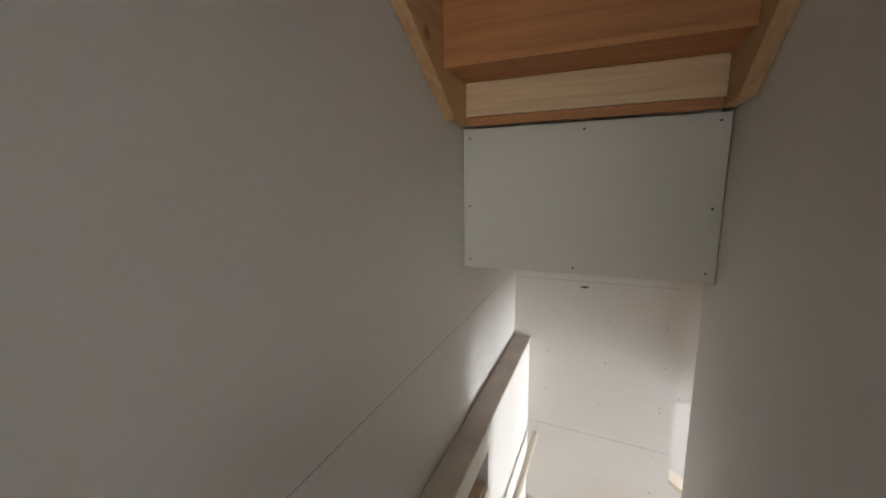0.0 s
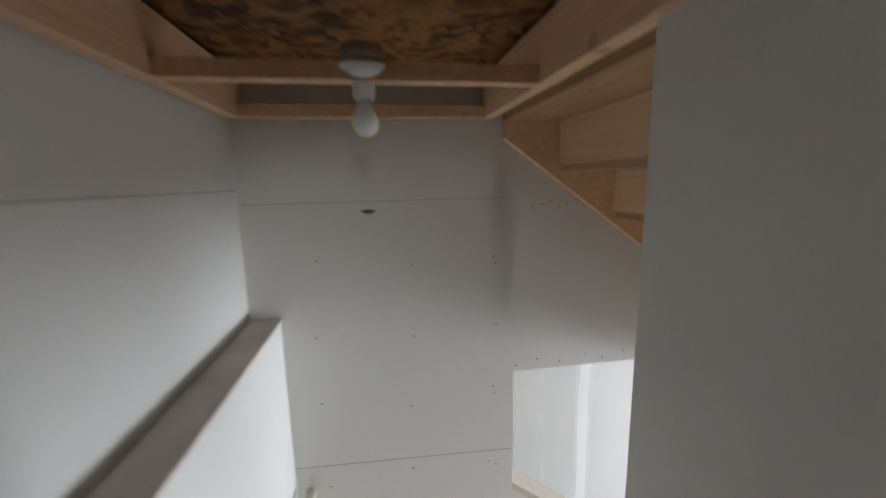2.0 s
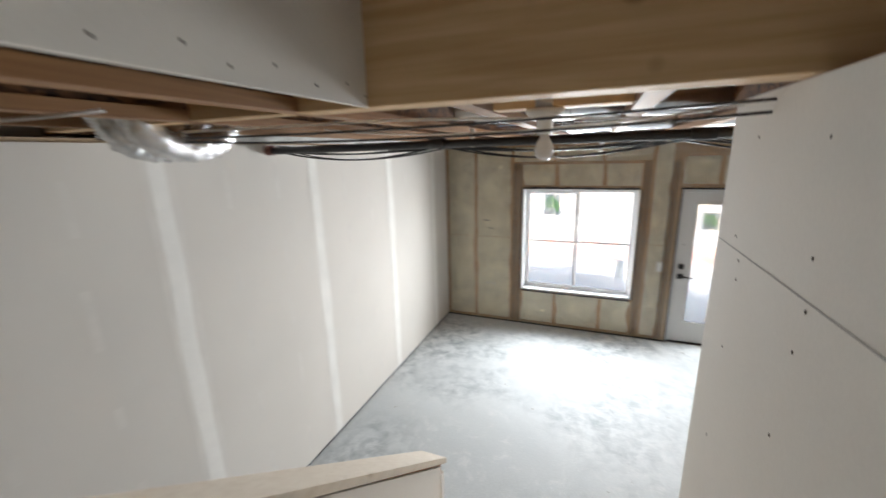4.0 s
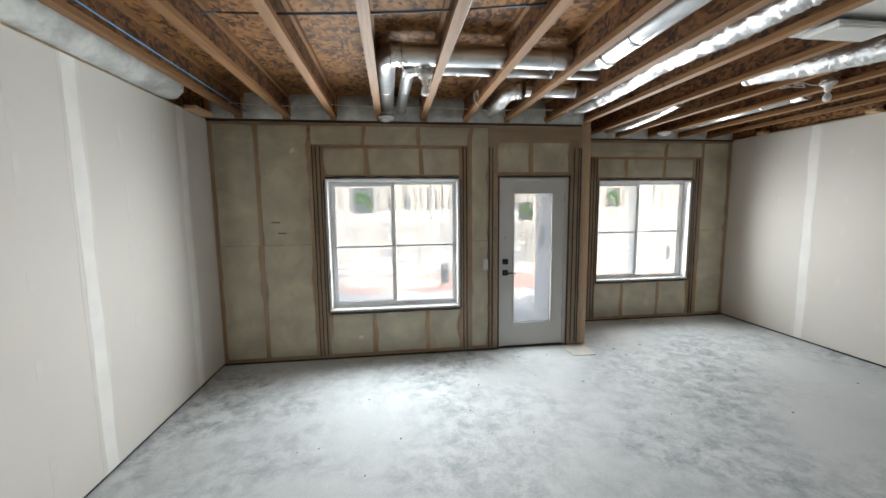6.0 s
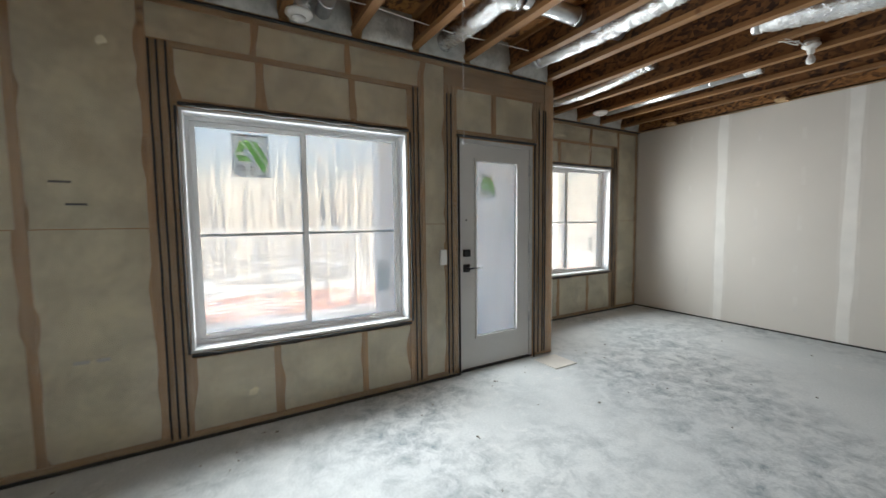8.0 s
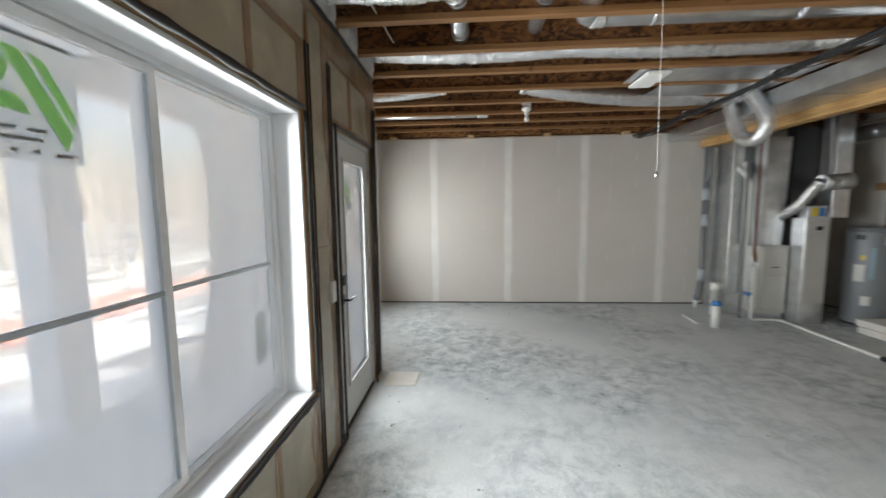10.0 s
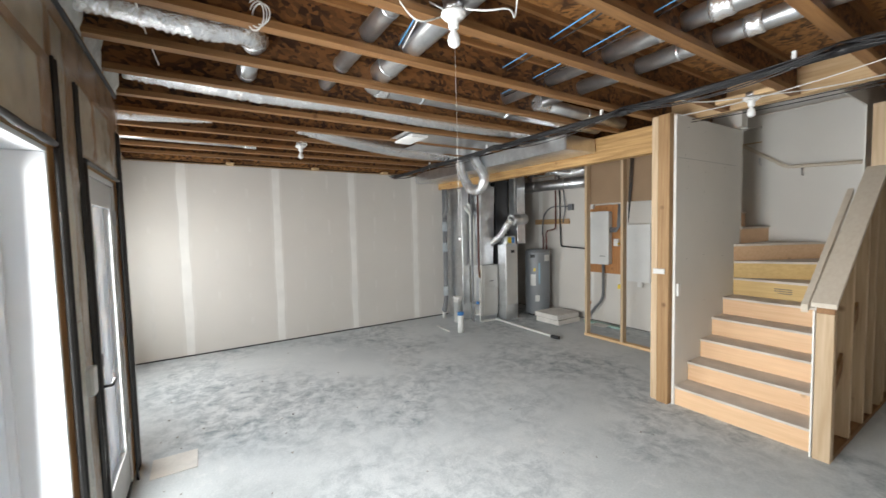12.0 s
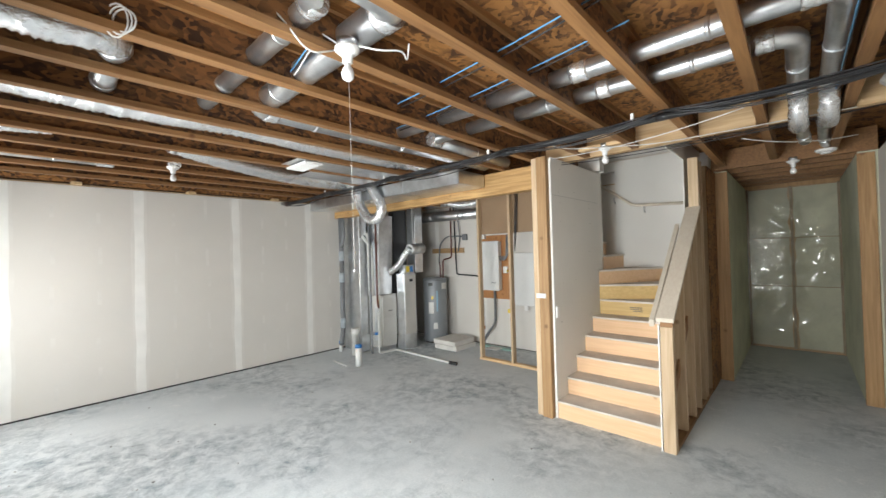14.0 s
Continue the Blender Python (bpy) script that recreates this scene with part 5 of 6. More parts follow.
def lamp(x, y, z, cord=0.0, label="white porcelain lampholder with an unlit round bulb"):
    """Keyless lampholder with a bulb, and a pull cord on some."""
    t = thing("lampholder", x, y, z, label, "ceiling lamp", "bulb lamps")
    part("junction_box", lathe([(0.05, 0.0), (0.05, 0.035)], (x, y, z), 10), STEEL, t)
    base = part("base", lathe([(0.058, 0.0), (0.06, -0.012), (0.04, -0.03), (0.026, -0.036), (0.024, -0.07), (0.02, -0.075)], (x, y, z), 20), WHITE_PLASTIC, t)
    part("bulb", lathe([(0.013, -0.075), (0.015, -0.085), (0.026, -0.105), (0.031, -0.125), (0.026, -0.146), (0.012, -0.156)], (x, y, z), 18), BULB, base, "unlit round bulb")
    if cord:
        part("pull_cord", tube([(x + 0.03, y - 0.025, z - 0.03), (x + 0.03, y - 0.03, z - cord)], 0.0008, 5), CABLE_WHITE, t)
        part("cord_end", lathe([(0.002, 0.0), (0.006, -0.01), (0.006, -0.022)], (x + 0.03, y - 0.03, z - cord), 8), STEEL, t)


lamp(2.185, -1.53, CEIL, 1.045, "white lampholder with round bulb and long pull cord")
lamp(5.59, -1.57, CEIL + 0.03)
lamp(2.0, -4.33, CEIL)
lamp(0.66, -6.57, 2.72)
lamp(2.09, -6.07, 3.80)
single("blocking", soft_box(1.84, -4.37, CEIL + 0.001, 2.25, -4.29, CEIL + 0.038), LUMBER_X, "wooden blocking between joists", "blocking", "blocking")

for x, y1 in ((0.45, -5.9), (0.61, -5.6)):
    flex(arc([(x, -4.19, 2.85), (x, -4.30, 2.80), (x, -4.36, 2.69), (x, -4.50, 2.65), (x, -4.66, 2.69), (x, -4.72, 2.82), (x, -4.82, 2.85)], 0.09), 0.055, "silver flexible duct dipping under the blocking")
    duct([(x, -4.82, 2.85), (x - 0.03, y1, 2.84), (x - 0.05, y1 - 0.2, 2.78)], 0.05, "slim galvanised duct over the corridor", rounds=0.1)

# drain line and cables across the ceiling
drain = thing("drain_pipe", 3.5, -3.52, 2.67, "long black plastic drain pipe under the joists", "pipe")
part("pipe", tube([(0.03, -3.52, 2.655), (3.5, -3.52, 2.675), (7.05, -3.52, 2.66)], 0.024, 12), ABS, drain)
for x in (0.05, 7.03):
    part("end_cap", tube([(x - 0.03, -3.52, 2.66), (x + 0.03, -3.52, 2.66)], 0.034, 12), PEX_RED, drain, "dull red pipe cap")
for x in (1.3, 2.6, 4.2, 5.6):
    part("coupling", tube([(x - 0.05, -3.52, 2.668), (x + 0.05, -3.52, 2.668)], 0.03, 12), ABS, drain)
    part("strap", boxes((x + 0.2, -3.53, 2.64, x + 0.22, -3.51, CEIL)), WHITE_PLASTIC, drain)


def cable(points, r, material, label, name="cable"):
    return single(name, tube(points, r, 6), material, label, "cable", "ceiling cables")


for k in range(7):
    y = -3.46 + 0.022 * (k % 4) + 0.01 * (k // 4)
    pts = []
    for a, b in ((0.05, 1.3), (1.3, 2.55), (2.55, 4.2), (4.2, 5.6), (5.6, 7.0)):
        pts += sag((a, y, 2.69 - 0.008 * k), (b, y + 0.01, 2.69 - 0.008 * k), 0.03 + 0.075 * ((k * 7 + int(a * 3)) % 5) / 5, 10)
    cable(pts, 0.0045, ABS, "black cable slung along the drain pipe")
WHITE_RUN = "white electrical cable stapled along the joists"
cable(arc([(2.33, 0.0, 2.80), (2.335, -1.1, 2.79), (2.34, -3.2, 2.78), (2.30, -4.0, 2.72), (1.6, -4.5, 2.72), (0.3, -4.55, 2.72)], 0.2), 0.0045, CABLE_WHITE, WHITE_RUN)
cable(arc([(2.24, -1.50, 2.74), (2.22, -1.35, 2.66), (2.28, -1.25, 2.82), (2.33, -1.15, 2.90), (2.35, -1.40, 2.88), (2.22, -1.52, 2.76)], 0.08), 0.004, CABLE_WHITE, WHITE_RUN)
cable(arc([(2.13, -1.56, 2.74), (2.05, -1.62, 2.71), (2.0, -1.72, 2.73), (2.06, -1.80, 2.72), (1.98, -1.74, 2.76)], 0.05), 0.0045, CABLE_WHITE, WHITE_RUN)
for k in range(2):
    cable(sag((0.1 + 0.05 * k, -4.56, 2.71), (2.9, -4.50 + 0.015 * k, 2.73 - 0.02 * k), 0.03 + 0.02 * k, 12), 0.004, ABS, "black cable under the header")
cable(sag((0.9, -4.0, 2.74), (2.6, -4.3, 2.73), 0.05), 0.004, CABLE_WHITE, WHITE_RUN)
for y, x0, x1 in ((-1.45, 2.3, 3.7), (-2.10, 0.9, 2.8), (-2.45, 1.2, 3.2)):
    cable(sag((x0, y, 2.84), (x1, y - 0.25, 2.86), 0.02), 0.0045, CABLE_BLUE, "blue cable threaded through joist webs")
    cable(sag((x0 + 0.1, y - 0.03, 2.83), (x1, y - 0.29, 2.85), 0.03), 0.0045, CABLE_WHITE if y > -2 else ABS, WHITE_RUN if y > -2 else "black cable through joist webs")
cable([(0.3 + 0.34 * i, -0.30 + 0.02 * math.sin(i), 2.80 + 0.01 * math.cos(i * 2)) for i in range(11)], 0.004, CABLE_WHITE, "grey cable across the joists near the window wall")
cable(arc([(0.41, 0.0, 2.79), (0.41, -1.6, 2.79), (0.42, -4.4, 2.79)], 0.2), 0.005, CABLE_BLUE, "blue cable along a joist")
for k in range(3):
    c = Vector((2.735, -0.78, 2.82))
    cable([c + Vector((0.03 * math.cos(t) + 0.01 * k, 0.035 * math.cos(t) + 0.012 * k, -0.03 + (0.05 + 0.012 * k) * math.sin(t))) for t in (2 * math.pi * i / 16 for i in range(17))], 0.004, CABLE_WHITE, "coil of white cable hanging from a joist")
for k in range(2):
    c = Vector((5.30, -1.52, 2.75))
    cable([c + Vector((0.11 * math.cos(t), 0.05 * math.sin(t), 0.03 * math.sin(t + k))) for t in (2 * math.pi * i / 18 for i in range(19))], 0.004, CABLE_WHITE, "coil of white cable beside the lampholder")
cable(sag((5.4, -1.55, 2.76), (5.58, -1.57, 2.77), 0.02), 0.004, CABLE_WHITE, WHITE_RUN)
cable(sag((1.0, -5.0, 2.74), (0.2, -5.8, 2.76), 0.05), 0.004, CABLE_WHITE, WHITE_RUN)

# ---- mechanical corner ----
furnace = thing("furnace", 6.5, -4.96, 0, "grey metal gas furnace with exposed controls", "furnace")
part("base", soft_box(6.22, -5.17, 0.0, 6.80, -4.76, 0.09, 0.004), GALV, furnace)
part("cabinet", soft_box(6.20, -5.18, 0.09, 6.80, -4.80, 1.02, 0.006), FURNACE_GREY, furnace)
part("burner_door", soft_box(6.188, -5.165, 0.14, 6.202, -4.84, 0.62, 0.004), FURNACE_GREY, furnace)
part("blower_door", soft_box(6.188, -5.165, 0.635, 6.202, -4.84, 0.99, 0.004), FURNACE_GREY, furnace)
part("name_plate", boxes((6.185, -5.07, 0.72, 6.189, -4.97, 0.735)), GREY_INK, furnace)
for z, r in ((0.72, 0.03), (0.58, 0.028), (0.42, 0.018), (0.30, 0.012)):
    part("control_knob", lathe([(r, 0.0), (r, 0.03), (r * 0.7, 0.035)], (6.28, -4.80, z), 12, "y"), ABS, furnace)
part("control_plate", boxes((6.24, -4.802, 0.2, 6.36, -4.79, 0.86)), GALV, furnace)
part("yellow_tag", boxes((6.22, -4.78, 0.82, 6.27, -4.777, 0.94)), YELLOW, furnace, "yellow paper tag")
filt = thing("filter_cabinet", 6.1, -5.33, 0, "tall shiny metal air handler cabinet beside the furnace", "air cabinet")
part("body", soft_box(5.99, -5.49, 0.0, 6.2, -5.19, 1.40, 0.004), GALV, filt)
part("door_panel", soft_box(5.982, -5.47, 0.28, 5.992, -5.21, 1.36, 0.003), FURNACE_GREY, filt)
part("display", boxes((5.978, -5.40, 1.24, 5.983, -5.32, 1.29)), ABS, filt, "small dark display")
part("yellow_label", boxes((5.99, -5.34, 1.42, 5.995, -5.26, 1.53)), YELLOW, filt)
part("blue_label", boxes((5.99, -5.42, 1.42, 5.995, -5.35, 1.53)), BLUE, filt)
part("carton", boxes((5.996, -5.45, 1.40, 6.15, -5.22, 1.55)), GALV, filt)
plen = thing("supply_plenum", 6.5, -5.0, 1.02, "tall galvanised plenum above the furnace", "duct")
part("body", prism([(6.28, 1.02), (6.74, 1.02), (6.80, 2.47), (6.22, 2.47)], "y", -5.14, -4.84), GALV, plen)
part("cross_break", boxes((6.25, -4.838, 1.7, 6.78, -4.832, 1.72)), GALV, plen)
ret = thing("return_drop", 6.78, -4.66, 0, "galvanised return duct standing beside the furnace", "duct")
part("body", soft_box(6.52, -4.76, 0.0, 7.05, -4.60, 2.47, 0.004), GALV, ret)
for z in (0.95, 1.9):
    part("cleat", boxes((6.515, -4.602, z, 7.055, -4.594, z + 0.03)), GALV, ret)
part("foot", boxes((6.5, -4.78, 0.0, 6.518, -4.59, 0.3)), GALV, ret)
column = thing("dark_flue_column", 6.1, -5.62, 1.4, "dark tall duct rising behind the air cabinet", "duct")
part("body", soft_box(6.02, -5.72, 1.40, 6.24, -5.52, 2.70), GALV, column)
part("dark_side", boxes((6.26, -5.52, 1.02, 6.40, -5.20, 2.60)), ABS, column)


def pipe(name, points, r, material, label, rounds=0.06, group="", fittings=True, category="pipe"):
    a = points[0]
    t = thing(name, a[0], a[1], min(p[2] for p in points), label, category, group)
    part("run", tube(arc(points, rounds, 5), r, 12), material, t)
    if fittings:
        for p in points[1:-1]:
            p = Vector(p)
            part("elbow", tube(arc([p + (Vector(points[points.index(tuple(p)) - 1]) - p).normalized() * r * 3 if tuple(p) in points else p, p, p + Vector((0, 0, 0.001))], 0.01, 2)[:2] + [p], r * 1.2, 12), material, t)
    return t


pipe("vent_pipe", [(6.95, -4.50, 2.47), (6.95, -4.50, 0.38), (6.80, -4.36, 0.14)], 0.045, GREY_PIPE, "grey plastic vent pipe with pale joints", fittings=False)
for z in (1.75, 1.35, 0.5):
    single("pipe_coupling", tube([(6.95, -4.50, z - 0.09), (6.95, -4.50, z + 0.09)], 0.052, 14), MUNTIN, "pale coupling on the grey vent pipe", "pipe coupling", "pipe couplings")
pipe("vent_pipe", [(6.83, -4.47, 2.45), (6.83, -4.47, 2.05), (6.93, -4.48, 1.92)], 0.03, GREY_PIPE, "short grey vent pipe joining a larger one", fittings=False)
stub = thing("drain_stub", 5.82, -4.05, 0, "white plastic drain stub with a blue band", "pipe")
part("pipe", lathe([(0.052, 0.0), (0.052, 0.31)], (5.82, -4.05, 0), 20), PVC, stub)
part("blue_band", lathe([(0.055, 0.29), (0.055, 0.335), (0.05, 0.34)], (5.82, -4.05, 0), 20), BLUE, stub)
stub2 = thing("drain_stub", 6.45, -4.42, 0, "wide white plastic floor drain pipe", "pipe")
part("pipe", lathe([(0.065, 0.0), (0.065, 0.36), (0.075, 0.36), (0.075, 0.46), (0.06, 0.47)], (6.45, -4.42, 0), 20), PVC, stub2)
stub3 = thing("drain_stub", 6.86, -4.38, 0, "small capped floor stub", "pipe")
part("pipe", lathe([(0.03, 0.0), (0.03, 0.16)], (6.86, -4.38, 0), 12), PVC, stub3)
part("blue_cap", lathe([(0.034, 0.15), (0.034, 0.19)], (6.86, -4.38, 0), 12), BLUE, stub3)
single("floor_offcut", tube([(5.95, -3.90, 0.012), (6.35, -3.93, 0.012)], 0.011, 8), PVC, "short white pipe offcut lying on the floor", "pipe offcut")
gas = pipe("gas_pipe", [(6.10, -4.52, 2.47), (6.10, -4.52, 0.10), (6.14, -4.56, 0.05)], 0.02, GREY_PIPE, "grey metal gas pipe dropping to the floor", fittings=False)
part("valve_handle", lathe([(0.03, -0.02), (0.03, 0.02)], (6.02, -4.56, 0.40), 10), BLUE, gas)
part("tee", tube([(6.10, -4.52, 0.40), (6.02, -4.56, 0.40)], 0.024, 10), GREY_PIPE, gas)
pipe("condensate_pipe", [(6.08, -4.66, 0.75), (6.08, -4.66, 0.03), (6.06, -5.02, 0.03), (4.70, -4.98, 0.03)], 0.018, PVC, "white plastic condensate pipe lying across the floor", fittings=False)
single("pipe_elbow", tube(arc([(4.72, -4.98, 0.03), (4.64, -4.98, 0.03), (4.58, -5.0, 0.03)], 0.04), 0.027, 10), ABS, "black elbow at the end of the floor pipe", "pipe fitting")
pipe("intake_pipe", [(7.0, -4.70, 2.44), (6.55, -4.68, 2.12), (6.32, -4.72, 1.90), (6.30, -4.72, 1.02)], 0.032, PVC, "white plastic intake pipe sloping into the furnace", fittings=False)
pipe("intake_pipe", [(6.95, -4.78, 2.44), (6.45, -4.76, 2.10), (6.44, -4.75, 1.90), (6.44, -4.75, 1.02)], 0.032, PVC, "white plastic exhaust pipe sloping into the furnace", fittings=False)
pipe("gas_line", [(6.18, -4.72, 2.47), (6.18, -4.72, 0.92), (6.24, -4.79, 0.80)], 0.016, PEX_RED, "dark red brown gas line on the furnace", fittings=False)
flex(arc([(6.62, -5.02, 1.36), (6.35, -5.10, 1.38), (6.10, -5.18, 1.55), (5.98, -5.25, 1.78), (5.93, -5.30, 1.86)], 0.12), 0.062, "silver flexible duct curving up beside the furnace", 0.007)
duct([(5.93, -5.29, 1.84), (5.93, -5.62, 1.86)], 0.10, "short galvanised duct stub", group="", name="duct_stub")
duct([(6.35, -5.95, 2.48), (4.70, -5.95, 2.44)], 0.095, "galvanised round duct under the joists of the mechanical corner", group="", name="flue_duct")
for x in (5.20, 6.17):
    single("duct_hanger", boxes((x, -6.055, 2.44, x + 0.025, -6.05, CEIL), (x, -5.85, 2.44, x + 0.025, -5.845, CEIL), (x, -6.055, 2.358, x + 0.025, -5.845, 2.362), (x, -6.055, 2.36, x + 0.025, -6.05, 2.45), (x, -5.85, 2.36, x + 0.025, -5.845, 2.45)), GALV, "metal strap carrying the round duct", "duct hanger", "duct hangers")
flex(arc([(5.2, -5.5, 2.66), (5.0, -5.6, 2.58), (4.75, -5.75, 2.60), (4.5, -5.8, 2.68)], 0.1), 0.06, FLEX)
cable(sag((5.75, -5.2, 2.66), (6.05, -5.5, 1.9), -0.12), 0.006, CABLE_WHITE, "white cable looping down to the water heater")

TX, TY = 6.04, -6.06            # water heater axis
heater = thing("water_heater", TX, TY, 0, "dark grey upright water heater with labels", "water heater")
tank = part("tank", lathe([(0.226, 0.03), (0.236, 0.05), (0.236, 1.23), (0.224, 1.26), (0.10, 1.28)], (TX, TY, 0), 36), TANK_GREY, heater)
part("top_rim", lathe([(0.240, 1.215), (0.240, 1.24)], (TX, TY, 0), 36), GREY_PIPE, heater)
part("foot_ring", lathe([(0.215, 0.0), (0.215, 0.03)], (TX, TY, 0), 24), ABS, heater)


def tank_label(a0, a1, z0, z1, material, name):
    bm = bmesh.new()
    n = 6
    lo = [bm.verts.new((TX + 0.238 * math.cos(a0 + (a1 - a0) * i / n), TY + 0.238 * math.sin(a0 + (a1 - a0) * i / n), z0)) for i in range(n + 1)]
    hi = [bm.verts.new((v.co.x, v.co.y, z1)) for v in lo]
    for i in range(n):
        bm.faces.new((lo[i], lo[i + 1], hi[i + 1], hi[i]))
    part(name, bm, material, tank)


tank_label(1.75, 2.2, 0.58, 0.80, PAPER2, "paper_label")
tank_label(2.15, 2.5, 0.28, 0.40, PAPER2, "paper_label")
tank_label(2.9, 3.5, 1.05, 1.17, PAPER2, "paper_label")
tank_label(2.02, 2.18, 0.86, 0.92, YELLOW, "yellow_label")
tank_label(2.42, 2.56, 0.62, 1.02, BLUE_SOFT, "blue_strip")
tank_label(1.75, 2.15, 1.12, 1.18, ABS, "dark_label")
pipe("cold_pipe", [(5.98, -6.16, 1.27), (5.98, -6.16, 1.50), (6.18, -6.36, 1.56)], 0.013, PEX_RED, "red plastic water pipe on the tank", fittings=False)
pipe("water_pipe", [(5.86, -6.12, 1.27), (5.86, -6.12, 1.62), (5.86, -6.38, 1.66), (5.86, -6.38, 2.68)], 0.014, PEX_RED, "dark red water pipe rising to the joists", fittings=False)
pipe("water_pipe", [(5.78, -6.39, 2.68), (5.74, -6.39, 1.32), (5.10, -6.39, 1.29), (5.10, -6.39, 0.20)], 0.014, ABS, "black water pipe along the wall to the floor valve", fittings=False)
pipe("water_pipe", [(5.70, -6.38, 2.68), (5.62, -6.38, 2.05), (5.68, -6.38, 1.78)], 0.012, GREY_PIPE, "grey water pipe on the wall", fittings=False)
pipe("conduit", [(6.22, -6.39, 1.55), (6.18, -6.39, 1.95), (5.98, -6.39, 2.10), (5.52, -6.39, 2.08)], 0.014, GREY_PIPE, "curved grey conduit over the water heater", fittings=False, rounds=0.15)
single("outlet_box", soft_box(5.46, -6.43, 2.0, 5.56, -6.37, 2.12, 0.004), GREY_PIPE, "small grey electrical box on the wall", "electrical box")
single("pipe_rail", soft_box(5.55, -6.43, 1.75, 6.42, -6.395, 1.85, 0.003), DIM_WOOD, "wooden board carrying pipes on the wall", "board")
valve = thing("main_valve", 5.10, -6.38, 0, "brass and plastic water valve at the floor", "valve")
part("body", lathe([(0.03, 0.0), (0.035, 0.05), (0.02, 0.08), (0.03, 0.14), (0.018, 0.2)], (5.10, -6.38, 0.0), 12), PVC, valve)
part("handle", soft_box(5.03, -6.36, 0.30, 5.15, -6.345, 0.36, 0.004), COPPER, valve, "brass valve handle")
for k, (dx, z) in enumerate(((0.0, 0.0), (0.03, 0.085))):
    c = single("tile_carton", soft_box(5.13 + dx, -6.18, z, 5.66 + dx, -5.62, z + 0.08, 0.006), CARTON, "flat white carton lying on the floor" if not k else "flat white carton lying on another", "carton", "stacked cartons")
single("green_plank", soft_box(4.35, -6.30, 0.0, 5.08, -6.20, 0.03, 0.004), TEAL, "pale green board lying along the wall", "board")
single("floor_paper", soft_box(4.55, -6.22, 0.03, 4.80, -6.02, 0.038, 0.002), PAPER2, "sheet of paper lying by the wall", "paper")

stud_wall = thing("stud_partition", 3.9, -5.6, 0, "open partition of pale studs beside the electrical panels", "stud wall")
for x in (4.50, 3.90, 3.30):
    part("stud", soft_box(x - 0.02, -5.60, 0.04, x + 0.02, -5.51, 2.738), LUMBER_Z, stud_wall)
part("bottom_plate", soft_box(2.66, -5.60, 0.0, 4.53, -5.51, 0.038), LUMBER_X, stud_wall)
part("top_board", boxes((2.66, -5.611, 2.04, 4.52, -5.601, 2.738)), CARDBOARD, stud_wall, "brown board across the top")
board = single("panel_backboard", soft_box(4.44, -6.432, 0.88, 5.19, -6.415, 2.06, 0.002), ORANGE_PLY, "orange stained plywood backing board", "board")
panel = thing("electrical_panel", 4.83, -6.38, 1.05, "white electrical panel on an orange board", "electrical panel")
part("box", soft_box(4.66, -6.414, 1.05, 5.02, -6.31, 1.94, 0.005), PANEL_GREY, panel)
cover = part("cover", soft_box(4.65, -6.31, 1.04, 5.03, -6.302, 1.95, 0.003), PANEL_GREY, panel)
part("name_strip", boxes((4.72, -6.3018, 1.18, 4.82, -6.3005, 1.19)), GREY_INK, cover)
media = thing("wiring_cabinet", 4.2, -6.38, 0.78, "white perforated wiring cabinet on the wall", "wiring cabinet")
part("box", soft_box(3.95, -6.43, 0.80, 4.42, -6.33, 1.72, 0.005), PANEL_GREY, media)
for k in range(7):
    part("knockout", boxes((4.18, -6.3295, 0.95 + k * 0.1, 4.19, -6.3285, 0.96 + k * 0.1)), GREY_SOFT, media)
part("clip", soft_box(4.08, -6.36, 0.72, 4.16, -6.33, 0.80, 0.003), WHITE_PLASTIC, media)
pipe("conduit", [(4.80, -6.37, 1.05), (4.80, -6.37, 0.42), (5.0, -6.38, 0.22), (5.12, -6.40, 0.02)], 0.022, GREY_PIPE, "grey conduit dropping from the panel", rounds=0.2, fittings=False)
for k in range(3):
    pipe("conduit", [(4.66, -6.35, 1.60 + 0.03 * k), (4.52 - 0.02 * k, -6.35, 1.60 + 0.03 * k), (4.50 - 0.02 * k, -6.36, 2.06)], 0.013, GREY_PIPE, "grey cable conduit beside the panel", rounds=0.06, fittings=False)
single("outlet_box", soft_box(4.52, -6.414, 1.36, 4.60, -6.36, 1.48, 0.004), WHITE_PLASTIC, "white socket box on the orange board", "electrical box")
single("outlet_box", soft_box(5.00, -6.414, 2.00, 5.12, -6.36, 2.08, 0.004), WHITE_PLASTIC, "small white box above the panel", "electrical box")
single("wire_nut", lathe([(0.012, 0.0), (0.02, 0.03), (0.006, 0.04)], (4.51, -6.35, 1.40), 8, "y"), YELLOW, "yellow wire connector on the socket box", "wire connector")
for k in range(3):
    cable(arc([(3.76 + 0.02 * k, -5.57, 2.73), (3.78 + 0.02 * k, -5.56, 2.30), (3.84, -5.57, 1.75)], 0.1), 0.006, ABS, "black cable hanging beside a stud")
single("stud_bracket", soft_box(3.92, -5.56, 0.80, 3.97, -5.52, 0.86, 0.004), YELLOW, "small yellow box clipped to a stud", "electrical box")
single("stud_bracket", soft_box(EX + 0.06, -4.165, 1.25, EX + 0.17, -4.155, 1.30, 0.003), PAPER2, "folded paper tag on the end stud", "paper tag")
single("switch_box", soft_box(EX - 0.02, -4.30, 1.04, EX - 0.001, -4.25, 1.16, 0.004), WHITE_PLASTIC, "white switch box beside the stair", "switch box")
single("thermostat_box", soft_box(2.985, -0.035, 1.0, 3.045, -0.002, 1.13, 0.005), PANEL_GREY, "small grey switch box on the film wall", "switch box")
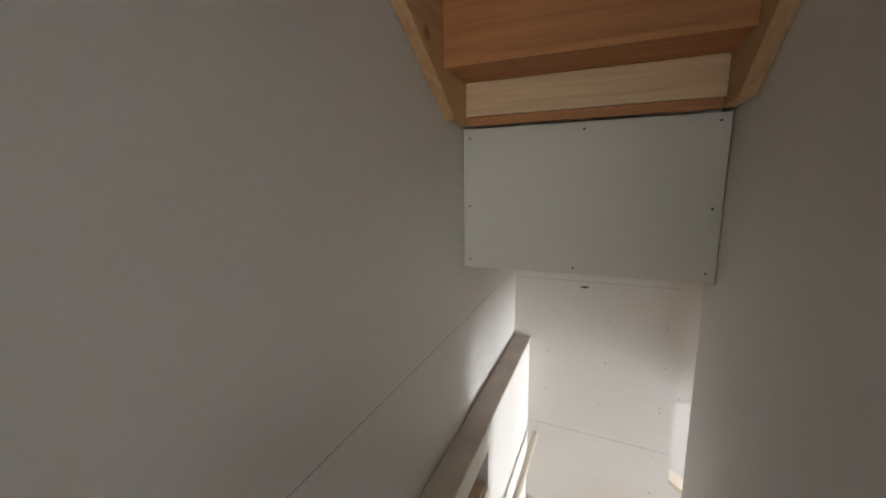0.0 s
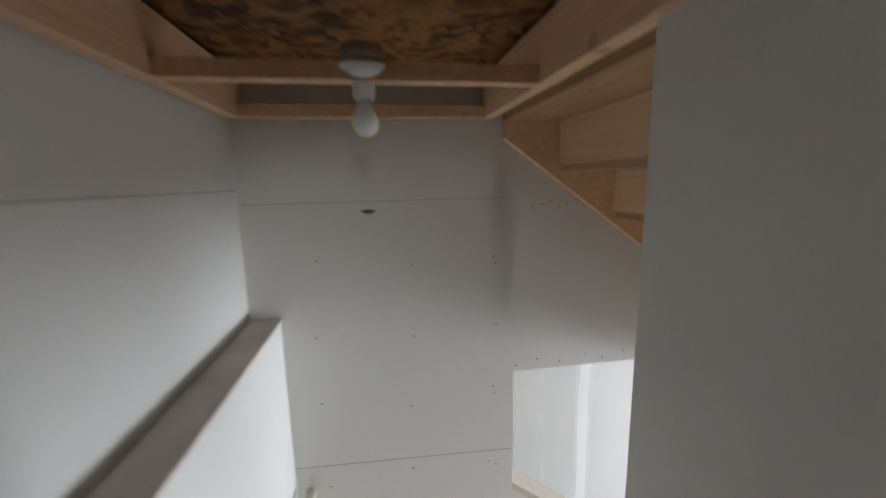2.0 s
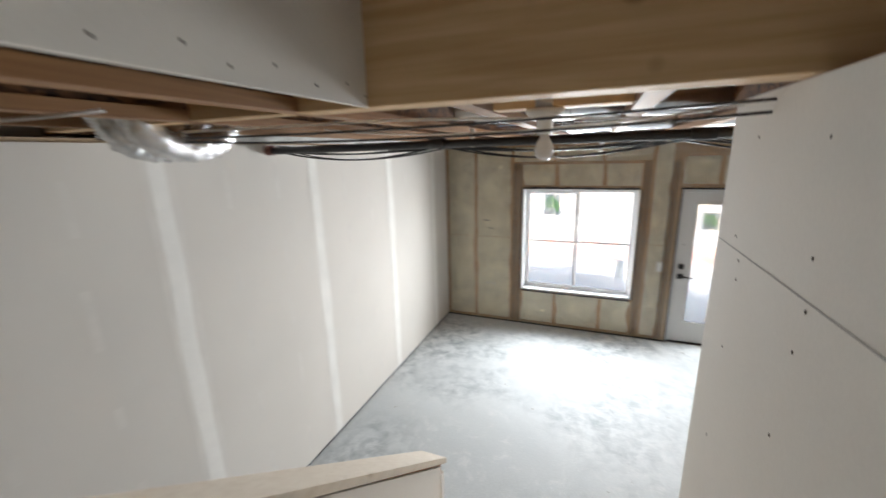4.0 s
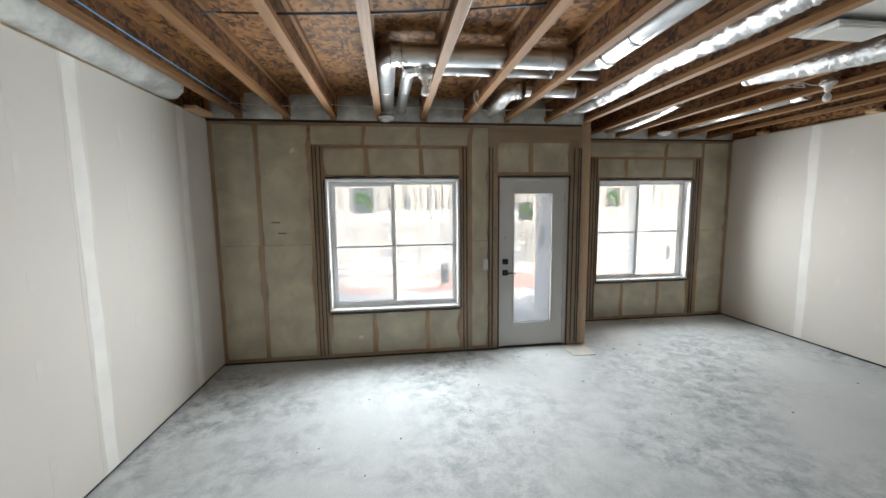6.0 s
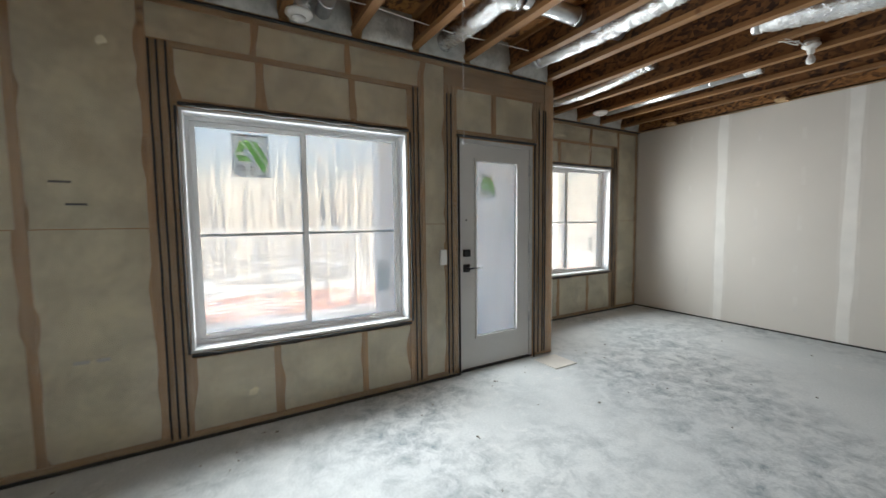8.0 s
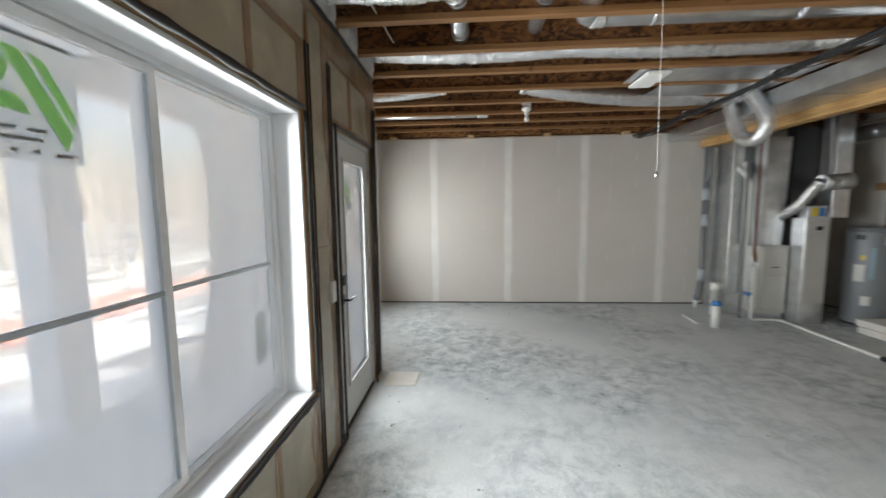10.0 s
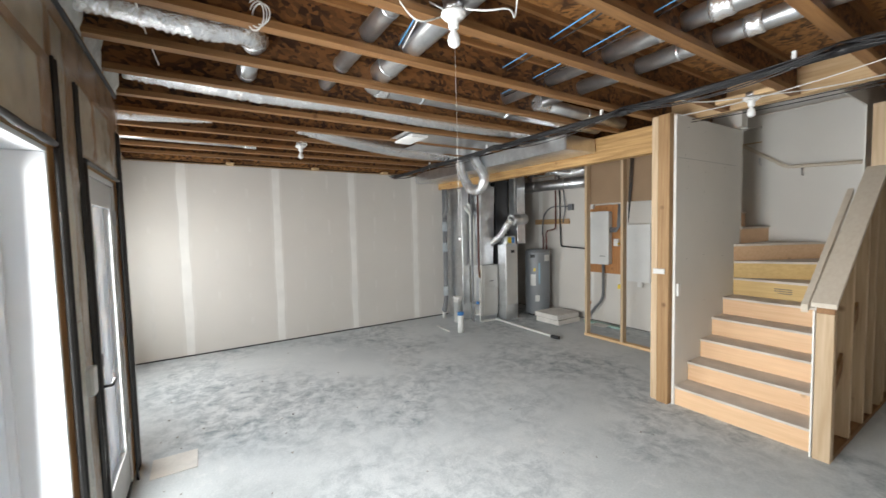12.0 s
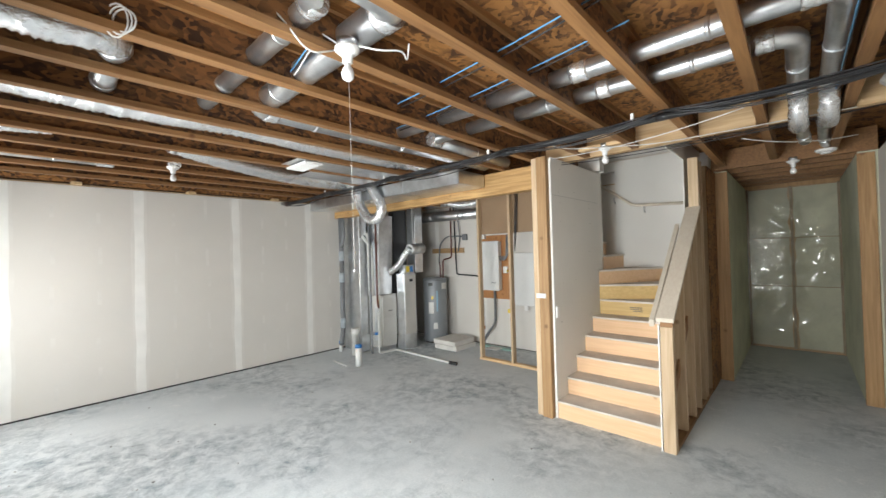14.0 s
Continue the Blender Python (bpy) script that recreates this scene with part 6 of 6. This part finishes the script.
for k, (u, v) in enumerate(((0.6, 1.60), (0.66, 1.48))):
    single("pen_mark", boxes((u, -0.034, v, u + 0.09, -0.0335, v + 0.012)), GREY_INK, "illegible pen mark on the film", "pen mark", "pen marks")
for u, w in ((0.64, 0.07), (0.74, 0.06)):
    single("print_mark", boxes((u, -0.034, 0.60, u + w, -0.0335, 0.62)), GREY_SOFT, "faint printed bar on the insulation", "print mark", "pen marks")
single("floor_card", soft_box(3.99, -0.38, 0.0, 4.27, -0.09, 0.008, 0.002), CARTON, "pale cardboard square on the floor by the door", "cardboard")

# wall marks and rails of the stair
handrail = thing("wall_handrail", 2.2, -6.38, 2.3, "slim wooden wall handrail with steel brackets", "handrail")
part("rail", tube(arc([(WX + 0.02, -6.375, 2.32), (2.36, -6.375, 2.36), (4.2, -6.375, 3.75)], 0.05), 0.02, 10), CAPPED, handrail)
for x, z in ((2.22, 2.33), (2.62, 2.50), (3.4, 3.1)):
    part("bracket", tube(arc([(x, -6.375, z), (x, -6.375, z - 0.06), (x, -6.434, z - 0.08)], 0.02), 0.007, 6), STEEL, handrail)
for y, z, w in ((-6.09, 3.433, 0.05),):
    single("wall_nick", prism([(y + w * 0.5 * math.cos(a) * (1 + 0.3 * math.sin(3 * a)), z + 0.008 * math.sin(a)) for a in (i * math.pi / 6 for i in range(12))], "x", WX, WX + 0.0015), NICK, "dark nick in the drywall", "nick", "wall nicks")
rnd = random.Random(9)
screw = mesh_of("screw_head", lathe([(0.0035, 0.0), (0.0035, 0.001), (0.001, 0.0012)], (0, 0, 0), 6, "x"), NICK)
for y in (-5.60, -5.62, -5.95, -6.3):
    for k in range(6):
        z = 1.75 + 0.30 * k + rnd.uniform(-0.04, 0.04)
        piece("screw_head", screw, wall_sw, (WX, y + rnd.uniform(-.015, .015), z))
for k in range(9):
    piece("screw_head", screw, wall_sw, (WX, -5.50 + 0.1 * k + rnd.uniform(-.02, .02), 2.765 + 0.02 * (k % 2)))
for k in range(8):
    piece("screw_head", screw, wall_sw, (WX, -5.45 + 0.012 * k * 3, 3.43 + 0.012 * (k % 3)))
escrew = mesh_of("wall_screw", lathe([(0.004, 0.0), (0.004, -0.001), (0.001, -0.0012)], (0, 0, 0), 6, "x"), NICK)
for y in (-4.42, -4.80, -5.2):
    for z in (2.05, 2.26, 2.31, 2.40, 1.75, 1.40, 0.95, 2.62):
        piece("screw_head", escrew, wall_stair_east, (EX - 0.0002, y + rnd.uniform(-.03, .03), z + rnd.uniform(-.03, .03)))
pscrew = mesh_of("panel_screw", lathe([(0.0045, 0.0), (0.0045, 0.0012), (0.001, 0.0015)], (0, 0, 0), 6, "x"), NICK)
hang = bpy.data.objects["drywall_panel"]
for y, z in ((-6.51, 4.29), (-6.08, 4.30), (-5.672, 4.30), (-6.51, 4.02), (-5.672, 4.02), (-6.51, 3.80), (-6.10, 3.79), (-5.672, 3.80)):
    piece("screw_head", pscrew, hang, (2.645, y, z))
part("joint_line", prism([(-6.43, 2.412), (-6.43, 2.415), (-5.53, 2.378), (-5.53, 2.375)], "x", WX + 0.0002, WX + 0.001), NICK2, wall_sw)
part("joint_line", boxes((WX + 0.0002, -6.53, 3.47, WX + 0.0008, -5.55, 3.472)), NICK2, wall_sw)
part("joint_line", boxes((WX, -6.5395, 3.52, 4.4, -6.539, 3.523)), NICK2, wall_ss)
part("joint_line", boxes((EX - 0.0008, -5.49, 2.337, EX - 0.0003, -4.24, 2.341)), NICK2, wall_stair_east)
bm = bmesh.new()
for k in range(3):
    box(bm, 2.02 + 0.0, py + 0.019, 0.985 + 0.022 * k, 2.02 + 0.14 - 0.03 * (k == 0), py + 0.0195, 0.992 + 0.022 * k)
part("grade_stamp", bm, GREY_INK, stair, "faded ink stamp")
# skirt boards on the winders
part("skirt", prism([(-6.43, 1.70), (-6.43, 1.80), (-5.95, 1.60), (-5.95, 1.50)], "x", WX + 0.001, WX + 0.018), CAPPED, stair)

bm = bmesh.new()
rnd = random.Random(21)
for _ in range(70):
    x, y = rnd.uniform(0.3, 6.6), rnd.uniform(-4.5, -0.15) if rnd.random() < 0.7 else rnd.uniform(-0.5, -0.1)
    w, a = rnd.uniform(0.004, 0.013), rnd.uniform(0, 3)
    pts = [(x + w * math.cos(a + k * 1.6) * rnd.uniform(0.6, 1.2), y + w * math.sin(a + k * 1.6) * rnd.uniform(0.6, 1.2)) for k in range(4)]
    lo, hi = [bm.verts.new((*p, 0.0)) for p in pts], [bm.verts.new((*p, rnd.uniform(0.002, 0.006))) for p in pts]
    bm.faces.new(hi)
    for k in range(4):
        bm.faces.new((lo[k], lo[(k + 1) % 4], hi[(k + 1) % 4], hi[k]))
tagged(new("plaster_crumbs", mesh_of("plaster_crumbs", bm, CRUMB)), "scattered crumbs of plaster and grit on the slab", "debris", kind="stuff")
